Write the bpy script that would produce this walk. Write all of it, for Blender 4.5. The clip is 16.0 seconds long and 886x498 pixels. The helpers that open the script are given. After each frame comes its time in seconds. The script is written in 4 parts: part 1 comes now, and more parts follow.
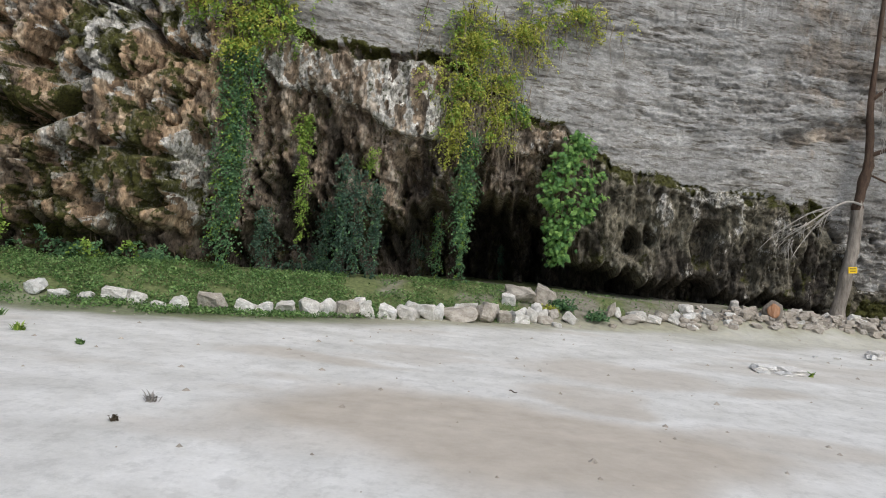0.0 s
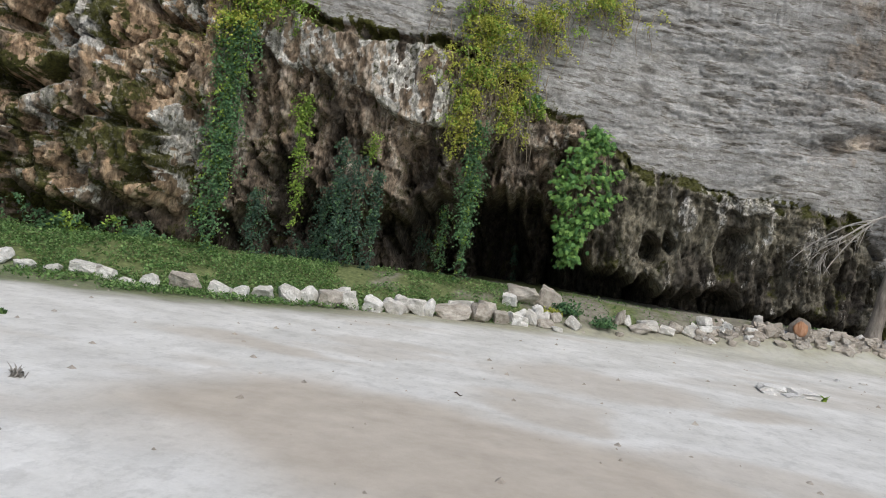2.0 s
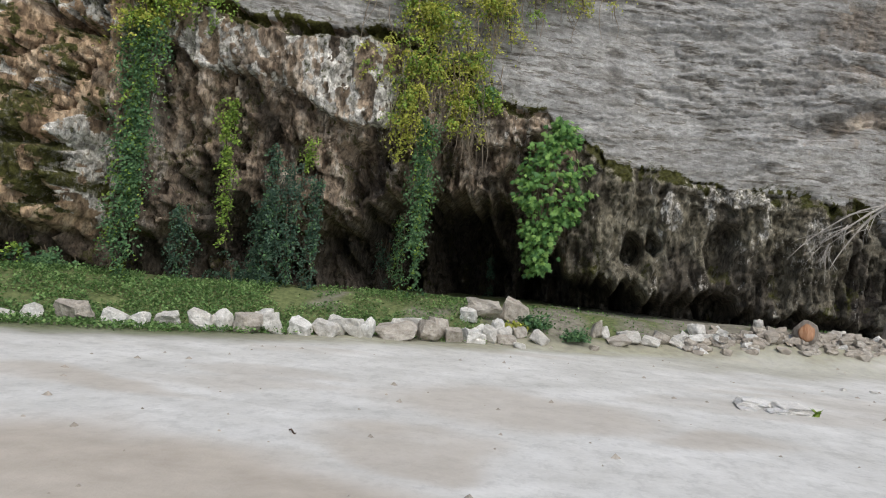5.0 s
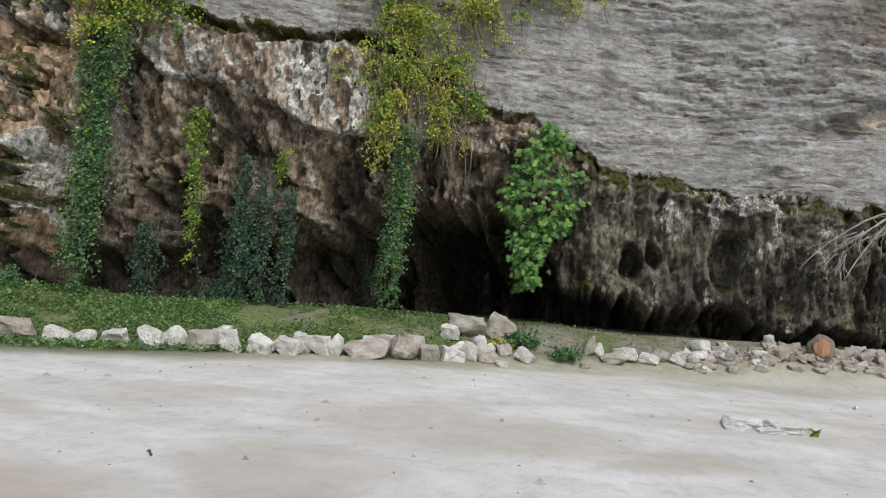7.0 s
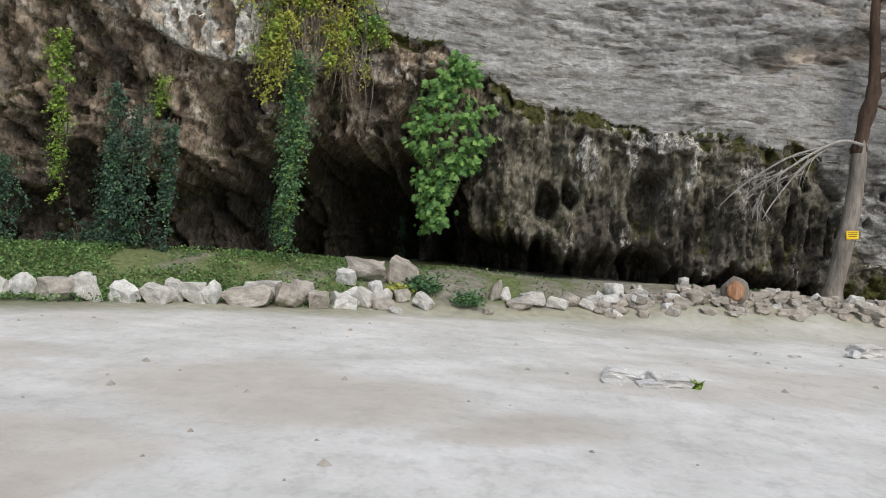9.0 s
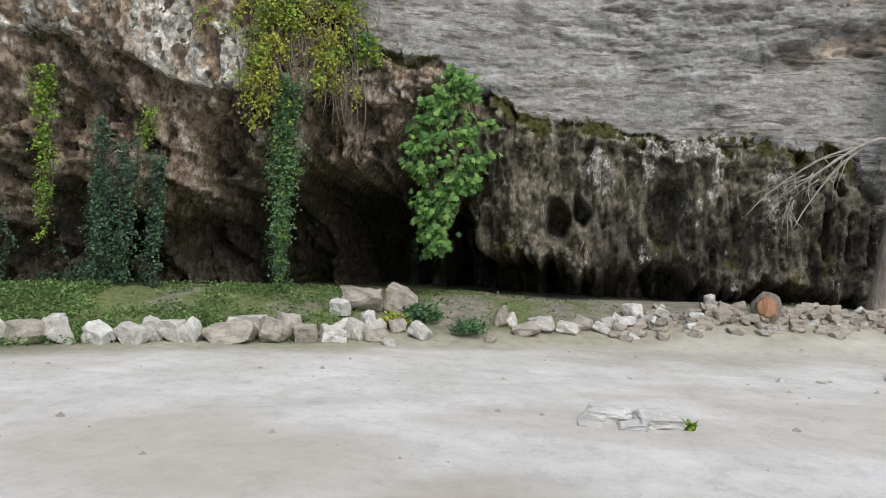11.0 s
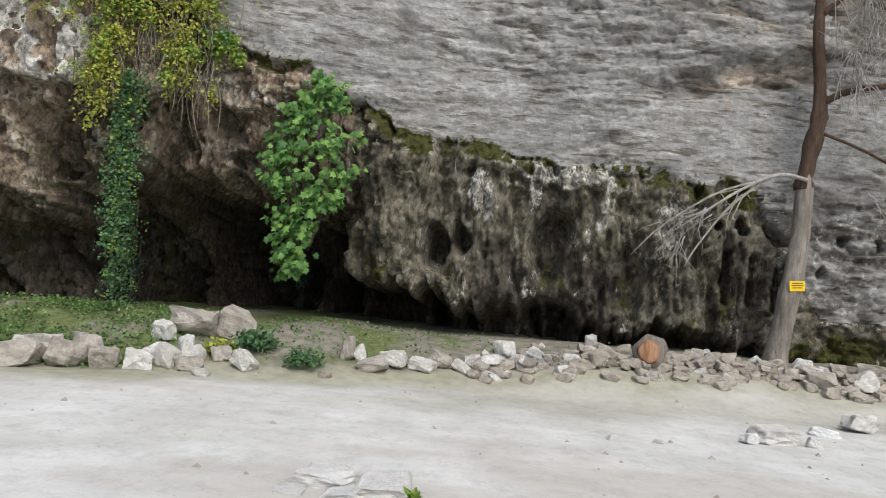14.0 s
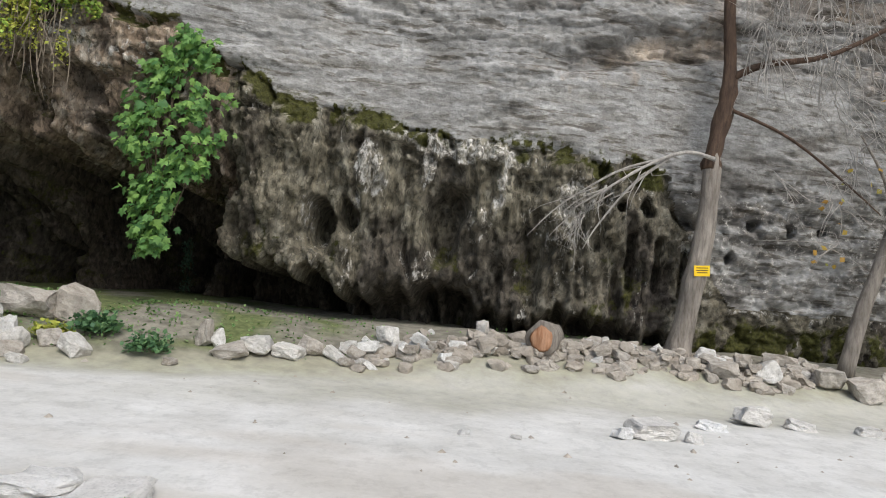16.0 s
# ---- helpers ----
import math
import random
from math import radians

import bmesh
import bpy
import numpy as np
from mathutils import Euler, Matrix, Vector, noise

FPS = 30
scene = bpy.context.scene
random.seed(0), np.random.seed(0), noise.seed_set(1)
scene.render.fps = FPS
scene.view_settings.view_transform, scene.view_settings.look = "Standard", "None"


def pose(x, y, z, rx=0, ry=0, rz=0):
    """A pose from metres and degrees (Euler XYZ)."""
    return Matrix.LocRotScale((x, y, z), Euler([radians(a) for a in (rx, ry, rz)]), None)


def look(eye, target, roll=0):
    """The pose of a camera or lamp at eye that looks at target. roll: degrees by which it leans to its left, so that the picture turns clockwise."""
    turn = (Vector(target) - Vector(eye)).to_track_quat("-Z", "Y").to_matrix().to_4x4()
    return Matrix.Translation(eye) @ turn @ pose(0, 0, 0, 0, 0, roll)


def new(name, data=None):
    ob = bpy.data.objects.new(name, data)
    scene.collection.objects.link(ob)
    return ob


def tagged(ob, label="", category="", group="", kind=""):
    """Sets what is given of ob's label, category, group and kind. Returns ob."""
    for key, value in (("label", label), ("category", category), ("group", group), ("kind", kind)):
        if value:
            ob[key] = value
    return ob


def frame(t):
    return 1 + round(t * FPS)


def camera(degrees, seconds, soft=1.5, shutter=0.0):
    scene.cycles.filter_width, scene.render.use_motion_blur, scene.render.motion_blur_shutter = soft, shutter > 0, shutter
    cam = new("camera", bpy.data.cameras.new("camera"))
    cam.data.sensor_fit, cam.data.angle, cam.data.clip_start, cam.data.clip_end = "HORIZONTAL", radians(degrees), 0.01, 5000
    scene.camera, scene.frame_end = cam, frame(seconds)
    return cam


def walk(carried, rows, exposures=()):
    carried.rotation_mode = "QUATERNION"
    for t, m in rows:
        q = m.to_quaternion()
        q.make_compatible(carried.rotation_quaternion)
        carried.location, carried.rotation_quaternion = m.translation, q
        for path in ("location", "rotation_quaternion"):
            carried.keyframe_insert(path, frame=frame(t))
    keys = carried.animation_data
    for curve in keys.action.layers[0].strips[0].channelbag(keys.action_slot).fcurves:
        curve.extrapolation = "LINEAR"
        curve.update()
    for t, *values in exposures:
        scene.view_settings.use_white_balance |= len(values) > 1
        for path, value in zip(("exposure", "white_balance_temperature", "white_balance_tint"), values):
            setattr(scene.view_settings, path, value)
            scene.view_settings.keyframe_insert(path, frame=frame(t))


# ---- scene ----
cam = camera(62.6, 16.0, soft=1.0)
PATH = [
    (0, (1.158, 3.801, 1.603), (0.990, 6.796, 1.597), 5.4),
    (0.5, (1.431, 4.088, 1.619), (1.211, 7.079, 1.696), 7.8),
    (1, (1.626, 4.367, 1.461), (1.369, 7.354, 1.434), 5.7),
    (1.5, (1.752, 4.602, 1.458), (1.183, 7.548, 1.490), 4.6),
    (2, (2.150, 4.816, 1.510), (1.800, 7.797, 1.494), 8.4),
    (2.5, (2.365, 5.045, 1.599), (2.123, 8.034, 1.648), 5.6),
    (3, (2.724, 5.303, 1.398), (2.148, 8.245, 1.408), 5.3),
    (3.2, (2.939, 5.394, 1.498), (2.540, 8.367, 1.543), 5.7),
    (5.3, (3.624, 6.960, 1.331), (3.119, 9.915, 1.425), 5.3),
    (5.5, (3.705, 7.014, 1.272), (3.018, 9.931, 1.401), 5.3),
    (6, (4.065, 7.220, 1.501), (3.426, 10.151, 1.533), 6.4),
    (6.5, (4.277, 7.584, 1.388), (3.936, 10.565, 1.450), 5.3),
    (7, (4.369, 7.901, 1.208), (3.780, 10.836, 1.391), 4.7),
    (7.5, (4.844, 8.114, 1.444), (4.566, 11.097, 1.593), 8.7),
    (7.6, (4.872, 8.128, 1.417), (4.661, 11.120, 1.543), 7.9),
    (8, (4.748, 8.543, 1.194), (4.365, 11.517, 1.258), 3.7),
    (8.5, (5.013, 8.748, 1.116), (4.539, 11.710, 1.163), 4.3),
    (9, (5.211, 9.014, 1.281), (4.825, 11.989, 1.244), 4.5),
    (9.2, (5.369, 9.082, 1.305), (5.046, 12.066, 1.312), 3.1),
    (11.3, (6.136, 10.087, 1.423), (5.505, 13.020, 1.455), 2.6),
    (11.5, (6.260, 10.197, 1.432), (5.630, 13.130, 1.423), 2.9),
    (12, (6.620, 10.610, 1.397), (6.373, 13.599, 1.376), 4.1),
    (12.5, (6.904, 10.904, 1.254), (6.611, 13.880, 1.486), 5.2),
    (13, (7.261, 11.087, 1.438), (6.925, 14.067, 1.510), 6.5),
    (13.5, (7.509, 11.413, 1.437), (7.290, 14.402, 1.588), 4.9),
    (14, (7.858, 11.565, 1.474), (7.320, 14.513, 1.636), 5.0),
    (14.5, (8.100, 11.912, 1.450), (7.765, 14.883, 1.696), 7.5),
    (15, (8.335, 12.217, 1.428), (7.931, 15.181, 1.645), 2.4),
    (15.5, (8.580, 12.462, 1.474), (8.047, 15.414, 1.536), 3.6),
    (16, (8.854, 12.774, 1.403), (8.503, 15.750, 1.551), 5.6),
]
walk(cam, [(t, look(eye, target, roll)) for t, eye, target, roll in PATH],
     exposures=[(0, -0.06, 6400, 7), (9, -0.04, 6400, 7), (12.5, 0.05, 6400, 7), (16, 0.15, 6400, 7)])

# ---- light ----
SUN_EL, SUN_AZ = radians(50), radians(150)
world = bpy.data.worlds.new("sky")
scene.world = world
world.use_nodes = True
wn = world.node_tree
sky = wn.nodes.new("ShaderNodeTexSky")
sky.sky_type, sky.sun_disc, sky.sun_elevation, sky.sun_rotation = "NISHITA", False, SUN_EL, SUN_AZ
sky.air_density, sky.dust_density, sky.ozone_density = 1.0, 3.0, 1.0
wn.links.new(sky.outputs[0], wn.nodes["Background"].inputs[0])
wn.nodes["Background"].inputs[1].default_value = 0.15
sun = new("sun", bpy.data.lights.new("sun", "SUN"))
sun.data.energy, sun.data.angle, sun.data.color = 2.0, radians(35), (1.0, 0.97, 0.92)
sun.matrix_world = look((math.sin(SUN_AZ) * math.cos(SUN_EL) * 60, math.cos(SUN_AZ) * math.cos(SUN_EL) * 60, math.sin(SUN_EL) * 60), (0, 0, 0))


# ---- materials ----
def mat(name, rough=0.9):
    m = bpy.data.materials.new(name)
    m.use_nodes = True
    b = m.node_tree.nodes["Principled BSDF"]
    b.inputs["Roughness"].default_value = rough
    b.inputs["Specular IOR Level"].default_value = 0.25
    return m, m.node_tree, b


def node(nt, kind, ins=(), **props):
    n = nt.nodes.new(kind)
    for k, v in props.items():
        setattr(n, k, v)
    for i, v in ins:
        if isinstance(v, bpy.types.NodeSocket):
            nt.links.new(v, n.inputs[i])
        else:
            n.inputs[i].default_value = v
    return n


def coords(nt, sx, sy, sz):
    tc = node(nt, "ShaderNodeTexCoord")
    return node(nt, "ShaderNodeMapping", [("Vector", tc.outputs["Object"]), ("Scale", (sx, sy, sz))]).outputs[0]


def noise_tex(nt, vec, scale, detail=6.0, rough=0.6):
    return node(nt, "ShaderNodeTexNoise", [("Vector", vec), ("Scale", scale), ("Detail", detail), ("Roughness", rough)]).outputs["Fac"]


def ramp(nt, fac, stops):
    r = node(nt, "ShaderNodeValToRGB", [("Fac", fac)])
    while len(r.color_ramp.elements) < len(stops):
        r.color_ramp.elements.new(0.5)
    for e, (p, c) in zip(r.color_ramp.elements, stops):
        e.position, e.color = p, (*c, 1)
    return r.outputs[0]


def mix(nt, fac, a, b, mode="MIX"):
    n = node(nt, "ShaderNodeMix", data_type="RGBA", blend_type=mode)
    for i, v in ((0, fac), (6, a), (7, b)):
        if isinstance(v, bpy.types.NodeSocket):
            nt.links.new(v, n.inputs[i])
        else:
            n.inputs[i].default_value = v if i == 0 else (*v, 1)
    return n.outputs[2]


def attr(nt, name):
    return node(nt, "ShaderNodeAttribute", attribute_name=name).outputs["Fac"]


def bump(nt, b, height, strength, dist):
    n = node(nt, "ShaderNodeBump", [("Height", height), ("Strength", strength), ("Distance", dist)])
    nt.links.new(n.outputs[0], b.inputs["Normal"])


def grey(v):
    return (v, v, v)


def patches(nt, layer, seed_noise, low, high):
    """A ragged mask: the layer's strength broken up by a noise."""
    f = node(nt, "ShaderNodeMath", [(0, attr(nt, layer)), (1, seed_noise)], operation="ADD").outputs[0]
    return ramp(nt, f, [(low, grey(0.0)), (high, grey(1.0))])


def half(nt, socket):
    return node(nt, "ShaderNodeMath", [(0, socket), (1, 0.5)], operation="MULTIPLY").outputs[0]


def rock_material(name, low, mid, high, stretch, moss_colour=(0.10, 0.10, 0.025), pits=0.8, relief=0.05, cracks=0.0):
    m, nt, b = mat(name, 0.92)
    v = coords(nt, *stretch)
    p = coords(nt, 1, 1, 1)
    drip = coords(nt, 1, 1, 0.45)
    c = ramp(nt, noise_tex(nt, v, 1.5, 8, 0.66), [(0.32, low), (0.5, mid), (0.68, high)])
    c = mix(nt, 0.5, c, ramp(nt, noise_tex(nt, p, 0.5, 4), [(0.35, grey(0.62)), (0.65, grey(1.1))]), "MULTIPLY")
    rust = ramp(nt, noise_tex(nt, drip, 2.8, 6, 0.65), [(0.32, (0.12, 0.078, 0.05)), (0.5, (0.37, 0.26, 0.165)), (0.68, (0.58, 0.47, 0.34))])
    c = mix(nt, patches(nt, "rust", half(nt, noise_tex(nt, drip, 2.2, 6, 0.7)), 0.4, 0.75), c, rust)
    # dark stain colour; the same layer carries shade painted into cave and hollows
    stain_shade = ramp(nt, noise_tex(nt, drip, 5, 6), [(0.3, (0.025, 0.021, 0.018)), (0.7, (0.095, 0.08, 0.066))])
    c = mix(nt, attr(nt, "stain_shade"), c, stain_shade)
    crust = ramp(nt, noise_tex(nt, p, 7, 7, 0.7), [(0.35, (0.25, 0.23, 0.19)), (0.62, (0.72, 0.7, 0.66))])
    c = mix(nt, patches(nt, "crust", noise_tex(nt, coords(nt, 1, 1, 0.6), 9, 8, 0.78), 0.84, 0.93), c, crust)
    c = mix(nt, pits, c, ramp(nt, noise_tex(nt, coords(nt, 1, 1, 0.7 + 1.6 * cracks), 9, 7, 0.78), [(0.39, grey(0.15)), (0.48, grey(0.85)), (0.62, grey(1.35))]), "MULTIPLY")
    warp = node(nt, "ShaderNodeTexNoise", [("Vector", p), ("Scale", 6.0), ("Detail", 4.0)]).outputs["Color"]
    chip = node(nt, "ShaderNodeMapping", [("Vector", mix(nt, 0.12, node(nt, "ShaderNodeTexCoord").outputs["Object"], warp, "ADD")), ("Scale", (1.0, 1.0, 0.75 + 2.2 * cracks))]).outputs[0]
    facet = node(nt, "ShaderNodeSeparateColor", [(0, node(nt, "ShaderNodeTexVoronoi", [("Vector", chip), ("Scale", 11.0 - 5.0 * cracks)]).outputs["Color"])]).outputs[0]
    c = mix(nt, 0.75 - 0.45 * cracks, c, ramp(nt, facet, [(0.0, grey(0.5)), (0.55, grey(0.95)), (1.0, grey(1.45))]), "MULTIPLY")
    if cracks:
        dash = noise_tex(nt, coords(nt, 1.3, 1.3, 8.0), 1.3, 6, 0.62)
        open_ = ramp(nt, noise_tex(nt, coords(nt, 0.7, 0.7, 1.4), 1.1, 5, 0.65), [(0.36, grey(0.0)), (0.52, grey(cracks))])
        c = mix(nt, open_, c, ramp(nt, dash, [(0.38, (0.22, 0.19, 0.15)), (0.435, (0.55, 0.5, 0.44)), (0.47, grey(1.0))]), "MULTIPLY")
    moss = ramp(nt, noise_tex(nt, p, 15, 7, 0.7), [(0.38, tuple(0.25 * q for q in moss_colour)), (0.7, moss_colour)])
    c = mix(nt, patches(nt, "moss", noise_tex(nt, coords(nt, 1, 1, 1.0 + cracks), 7, 8, 0.75), 0.84, 1.0), c, moss)
    nt.links.new(c, b.inputs["Base Color"])
    h = node(nt, "ShaderNodeMath", [(0, noise_tex(nt, v, 4, 8, 0.7)), (1, noise_tex(nt, p, 14, 6, 0.65))], operation="ADD").outputs[0]
    bump(nt, b, h, 1.0, relief)
    return m


LIMESTONE = rock_material("limestone", (0.23, 0.22, 0.2), (0.32, 0.313, 0.3), (0.43, 0.425, 0.415), (0.8, 0.8, 2.6), pits=0.3, relief=0.03, cracks=0.75)
TUFA = rock_material("tufa", (0.11, 0.08, 0.058), (0.31, 0.24, 0.175), (0.58, 0.52, 0.44), (1.6, 1.6, 0.75), pits=0.75)
LOWROCK = rock_material("lower_rock", (0.085, 0.076, 0.055), (0.19, 0.17, 0.125), (0.33, 0.31, 0.25), (1.9, 1.9, 0.7), pits=0.75)


def ground_material():
    m, nt, b = mat("sandy_ground", 0.95)
    p = coords(nt, 1, 1, 1)
    c = ramp(nt, noise_tex(nt, p, 0.8, 8, 0.65), [(0.3, (0.50, 0.49, 0.465)), (0.55, (0.63, 0.62, 0.60)), (0.75, (0.74, 0.73, 0.715))])
    c = mix(nt, 0.35, c, ramp(nt, noise_tex(nt, coords(nt, 0.8, 1.4, 1), 1.3, 8, 0.72), [(0.35, grey(0.72)), (0.6, grey(1.05))]), "MULTIPLY")
    c = mix(nt, 0.35, c, ramp(nt, noise_tex(nt, p, 22, 4), [(0.3, grey(0.82)), (0.6, grey(1.02))]), "MULTIPLY")
    c = mix(nt, 0.55, c, ramp(nt, noise_tex(nt, coords(nt, 1, 0.7, 1), 5, 8, 0.75), [(0.4, grey(0.8)), (0.5, grey(1.03))]), "MULTIPLY")
    damp = ramp(nt, noise_tex(nt, p, 3, 6), [(0.3, (0.36, 0.31, 0.255)), (0.7, (0.47, 0.415, 0.35))])
    c = mix(nt, attr(nt, "damp"), c, damp)
    green = ramp(nt, noise_tex(nt, p, 5, 6), [(0.3, (0.20, 0.185, 0.13)), (0.7, (0.34, 0.33, 0.22))])
    c = mix(nt, attr(nt, "greenish"), c, green)
    soil = ramp(nt, noise_tex(nt, p, 6, 7), [(0.3, (0.13, 0.12, 0.095)), (0.7, (0.29, 0.27, 0.22))])
    c = mix(nt, attr(nt, "soil"), c, soil)
    turf = ramp(nt, noise_tex(nt, p, 10, 6), [(0.3, (0.07, 0.085, 0.035)), (0.7, (0.18, 0.21, 0.085))])
    c = mix(nt, attr(nt, "turf"), c, turf)
    nt.links.new(c, b.inputs["Base Color"])
    h = node(nt, "ShaderNodeMath", [(0, noise_tex(nt, p, 4, 8, 0.65)), (1, noise_tex(nt, p, 40, 4))], operation="ADD").outputs[0]
    bump(nt, b, h, 0.22, 0.03)
    return m


GROUND = ground_material()


def stone_material(name, low, high):
    m, nt, b = mat(name, 0.9)
    p = coords(nt, 1, 1, 1)
    c = ramp(nt, noise_tex(nt, p, 3.2, 8, 0.68), [(0.32, low), (0.62, high)])
    tint = node(nt, "ShaderNodeObjectInfo").outputs["Random"]
    c = mix(nt, 0.75, c, ramp(nt, tint, [(0.0, (0.78, 0.75, 0.71)), (0.5, (0.95, 0.93, 0.9)), (1.0, (1.08, 1.08, 1.08))]), "MULTIPLY")
    c = mix(nt, 0.6, c, ramp(nt, noise_tex(nt, p, 18, 6, 0.7), [(0.3, grey(0.55)), (0.5, grey(1.0))]), "MULTIPLY")
    nt.links.new(c, b.inputs["Base Color"])
    bump(nt, b, noise_tex(nt, p, 9, 8, 0.7), 0.9, 0.05)
    return m


STONE_PALE = stone_material("pale_stone", (0.52, 0.5, 0.47), (0.8, 0.79, 0.77))
STONE_SAND = stone_material("sandy_slab", (0.66, 0.65, 0.63), (0.88, 0.87, 0.86))
STONE_DULL = stone_material("dull_stone", (0.28, 0.25, 0.215), (0.54, 0.5, 0.45))


def leaf_material(name, stops, islands=True):
    m, nt, b = mat(name, 0.55)
    if islands:
        f = node(nt, "ShaderNodeNewGeometry").outputs["Random Per Island"]
    else:
        f = node(nt, "ShaderNodeObjectInfo").outputs["Random"]
    c = ramp(nt, f, stops)
    c = mix(nt, 0.5, c, ramp(nt, noise_tex(nt, coords(nt, 1, 1, 1), 3.0, 3), [(0.35, grey(0.5)), (0.65, grey(1.2))]), "MULTIPLY")
    nt.links.new(c, b.inputs["Base Color"])
    b.inputs["Subsurface Weight"].default_value = 0.0
    tr = node(nt, "ShaderNodeBsdfTranslucent", [("Color", c)])
    mx = node(nt, "ShaderNodeMixShader", [(0, 0.32), (1, b.outputs[0]), (2, tr.outputs[0])])
    nt.links.new(mx.outputs[0], nt.nodes["Material Output"].inputs[0])
    return m


IVY_DARK = leaf_material("ivy_dark", [(0, (0.061, 0.135, 0.068)), (0.5, (0.115, 0.223, 0.101)), (1, (0.189, 0.317, 0.135))])
IVY_LIGHT = leaf_material("ivy_light", [(0, (0.247, 0.273, 0.046)), (0.5, (0.429, 0.468, 0.085)), (0.9, (0.585, 0.585, 0.130)), (1, (0.585, 0.494, 0.130))])
IVY_GREEN = leaf_material("ivy_green", [(0, (0.117, 0.208, 0.039)), (0.6, (0.247, 0.377, 0.065)), (1, (0.403, 0.520, 0.104))])
BLUISH = leaf_material("bluish_foliage", [(0, (0.040, 0.086, 0.057)), (0.6, (0.081, 0.144, 0.098)), (1, (0.127, 0.201, 0.132))])
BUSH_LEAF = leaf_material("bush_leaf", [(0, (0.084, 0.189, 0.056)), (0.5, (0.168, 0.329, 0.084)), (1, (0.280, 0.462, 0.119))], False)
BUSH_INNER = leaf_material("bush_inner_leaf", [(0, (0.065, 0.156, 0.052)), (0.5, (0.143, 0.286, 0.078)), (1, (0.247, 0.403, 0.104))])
GRASS_LEAF = leaf_material("ground_cover", [(0, (0.081, 0.163, 0.050)), (0.5, (0.163, 0.281, 0.094)), (1, (0.275, 0.400, 0.150))])
AUTUMN = leaf_material("autumn_leaf", [(0, (0.30, 0.14, 0.03)), (0.5, (0.42, 0.26, 0.05)), (1, (0.28, 0.30, 0.06))])


def bark_material(name, low, high):
    m, nt, b = mat(name, 0.9)
    v = coords(nt, 6, 6, 1.0)
    c = ramp(nt, noise_tex(nt, v, 2.5, 7, 0.7), [(0.3, low), (0.65, high)])
    c = mix(nt, 0.6, c, ramp(nt, noise_tex(nt, coords(nt, 1, 1, 1), 1.3, 4), [(0.35, grey(0.5)), (0.6, grey(1.0))]), "MULTIPLY")
    nt.links.new(c, b.inputs["Base Color"])
    bump(nt, b, noise_tex(nt, v, 4, 7, 0.7), 0.8, 0.05)
    return m


BARK = bark_material("grey_bark", (0.14, 0.12, 0.10), (0.36, 0.32, 0.28))
BARK_DARK = bark_material("brown_bark", (0.045, 0.03, 0.022), (0.13, 0.085, 0.06))
TWIG_PALE = bark_material("bleached_twigs", (0.26, 0.24, 0.22), (0.5, 0.47, 0.43))
STEM = bark_material("vine_stem", (0.06, 0.045, 0.03), (0.16, 0.125, 0.085))
DRY_STEM = bark_material("dry_vine_stem", (0.16, 0.125, 0.09), (0.36, 0.3, 0.23))
CUTWOOD = bark_material("cut_wood", (0.30, 0.13, 0.06), (0.55, 0.32, 0.2))
YELLOW, _nt, _b = mat("yellow_plastic", 0.5)
_b.inputs["Base Color"].default_value = (0.75, 0.5, 0.015, 1)
INK, _nt, _b = mat("dark_print", 0.6)
_b.inputs["Base Color"].default_value = (0.06, 0.05, 0.02, 1)


# ---- helpers of the place ----
def smooth(a, b, x):
    t = np.clip((x - a) / (b - a), 0, 1)
    return t * t * (3 - 2 * t)


def vnoise(x, y, seed):
    """Smooth value noise on arrays, about -1 to 1."""
    xi, yi = np.floor(x).astype(np.int64), np.floor(y).astype(np.int64)
    fx, fy = x - xi, y - yi
    fx, fy = fx * fx * (3 - 2 * fx), fy * fy * (3 - 2 * fy)

    def h(i, j):
        n = (i * 374761393 + j * 668265263 + seed * 144665) & 0x7FFFFFFF
        n = ((n ^ (n >> 13)) * 1274126177) & 0x7FFFFFFF
        return ((n ^ (n >> 16)) & 0xFFFF) / 32767.5 - 1
    a, b, c, d = h(xi, yi), h(xi + 1, yi), h(xi, yi + 1), h(xi + 1, yi + 1)
    return (a * (1 - fx) + b * fx) * (1 - fy) + (c * (1 - fx) + d * fx) * fy


def fbm(x, y, seed, octaves=4, gain=0.5):
    s, k, amp = 0.0, 1.0, 1.0
    for o in range(octaves):
        s = s + amp * vnoise(x * k + 13.7 * o, y * k - 7.3 * o, seed + o)
        k, amp = k * 2.03, amp * gain
        x, y = 0.8 * x - 0.6 * y, 0.6 * x + 0.8 * y
    return s


def mesh_of(name, verts, faces, material, shade=True):
    me = bpy.data.meshes.new(name)
    me.from_pydata(verts, [], faces)
    me.materials.append(material)
    if shade:
        me.polygons.foreach_set("use_smooth", np.ones(len(me.polygons), dtype=bool))
    me.update()
    return me


def part(name, me, parent, label=""):
    ob = new(name, me)
    ob.parent = parent
    if label:
        ob["label"] = label
    return ob


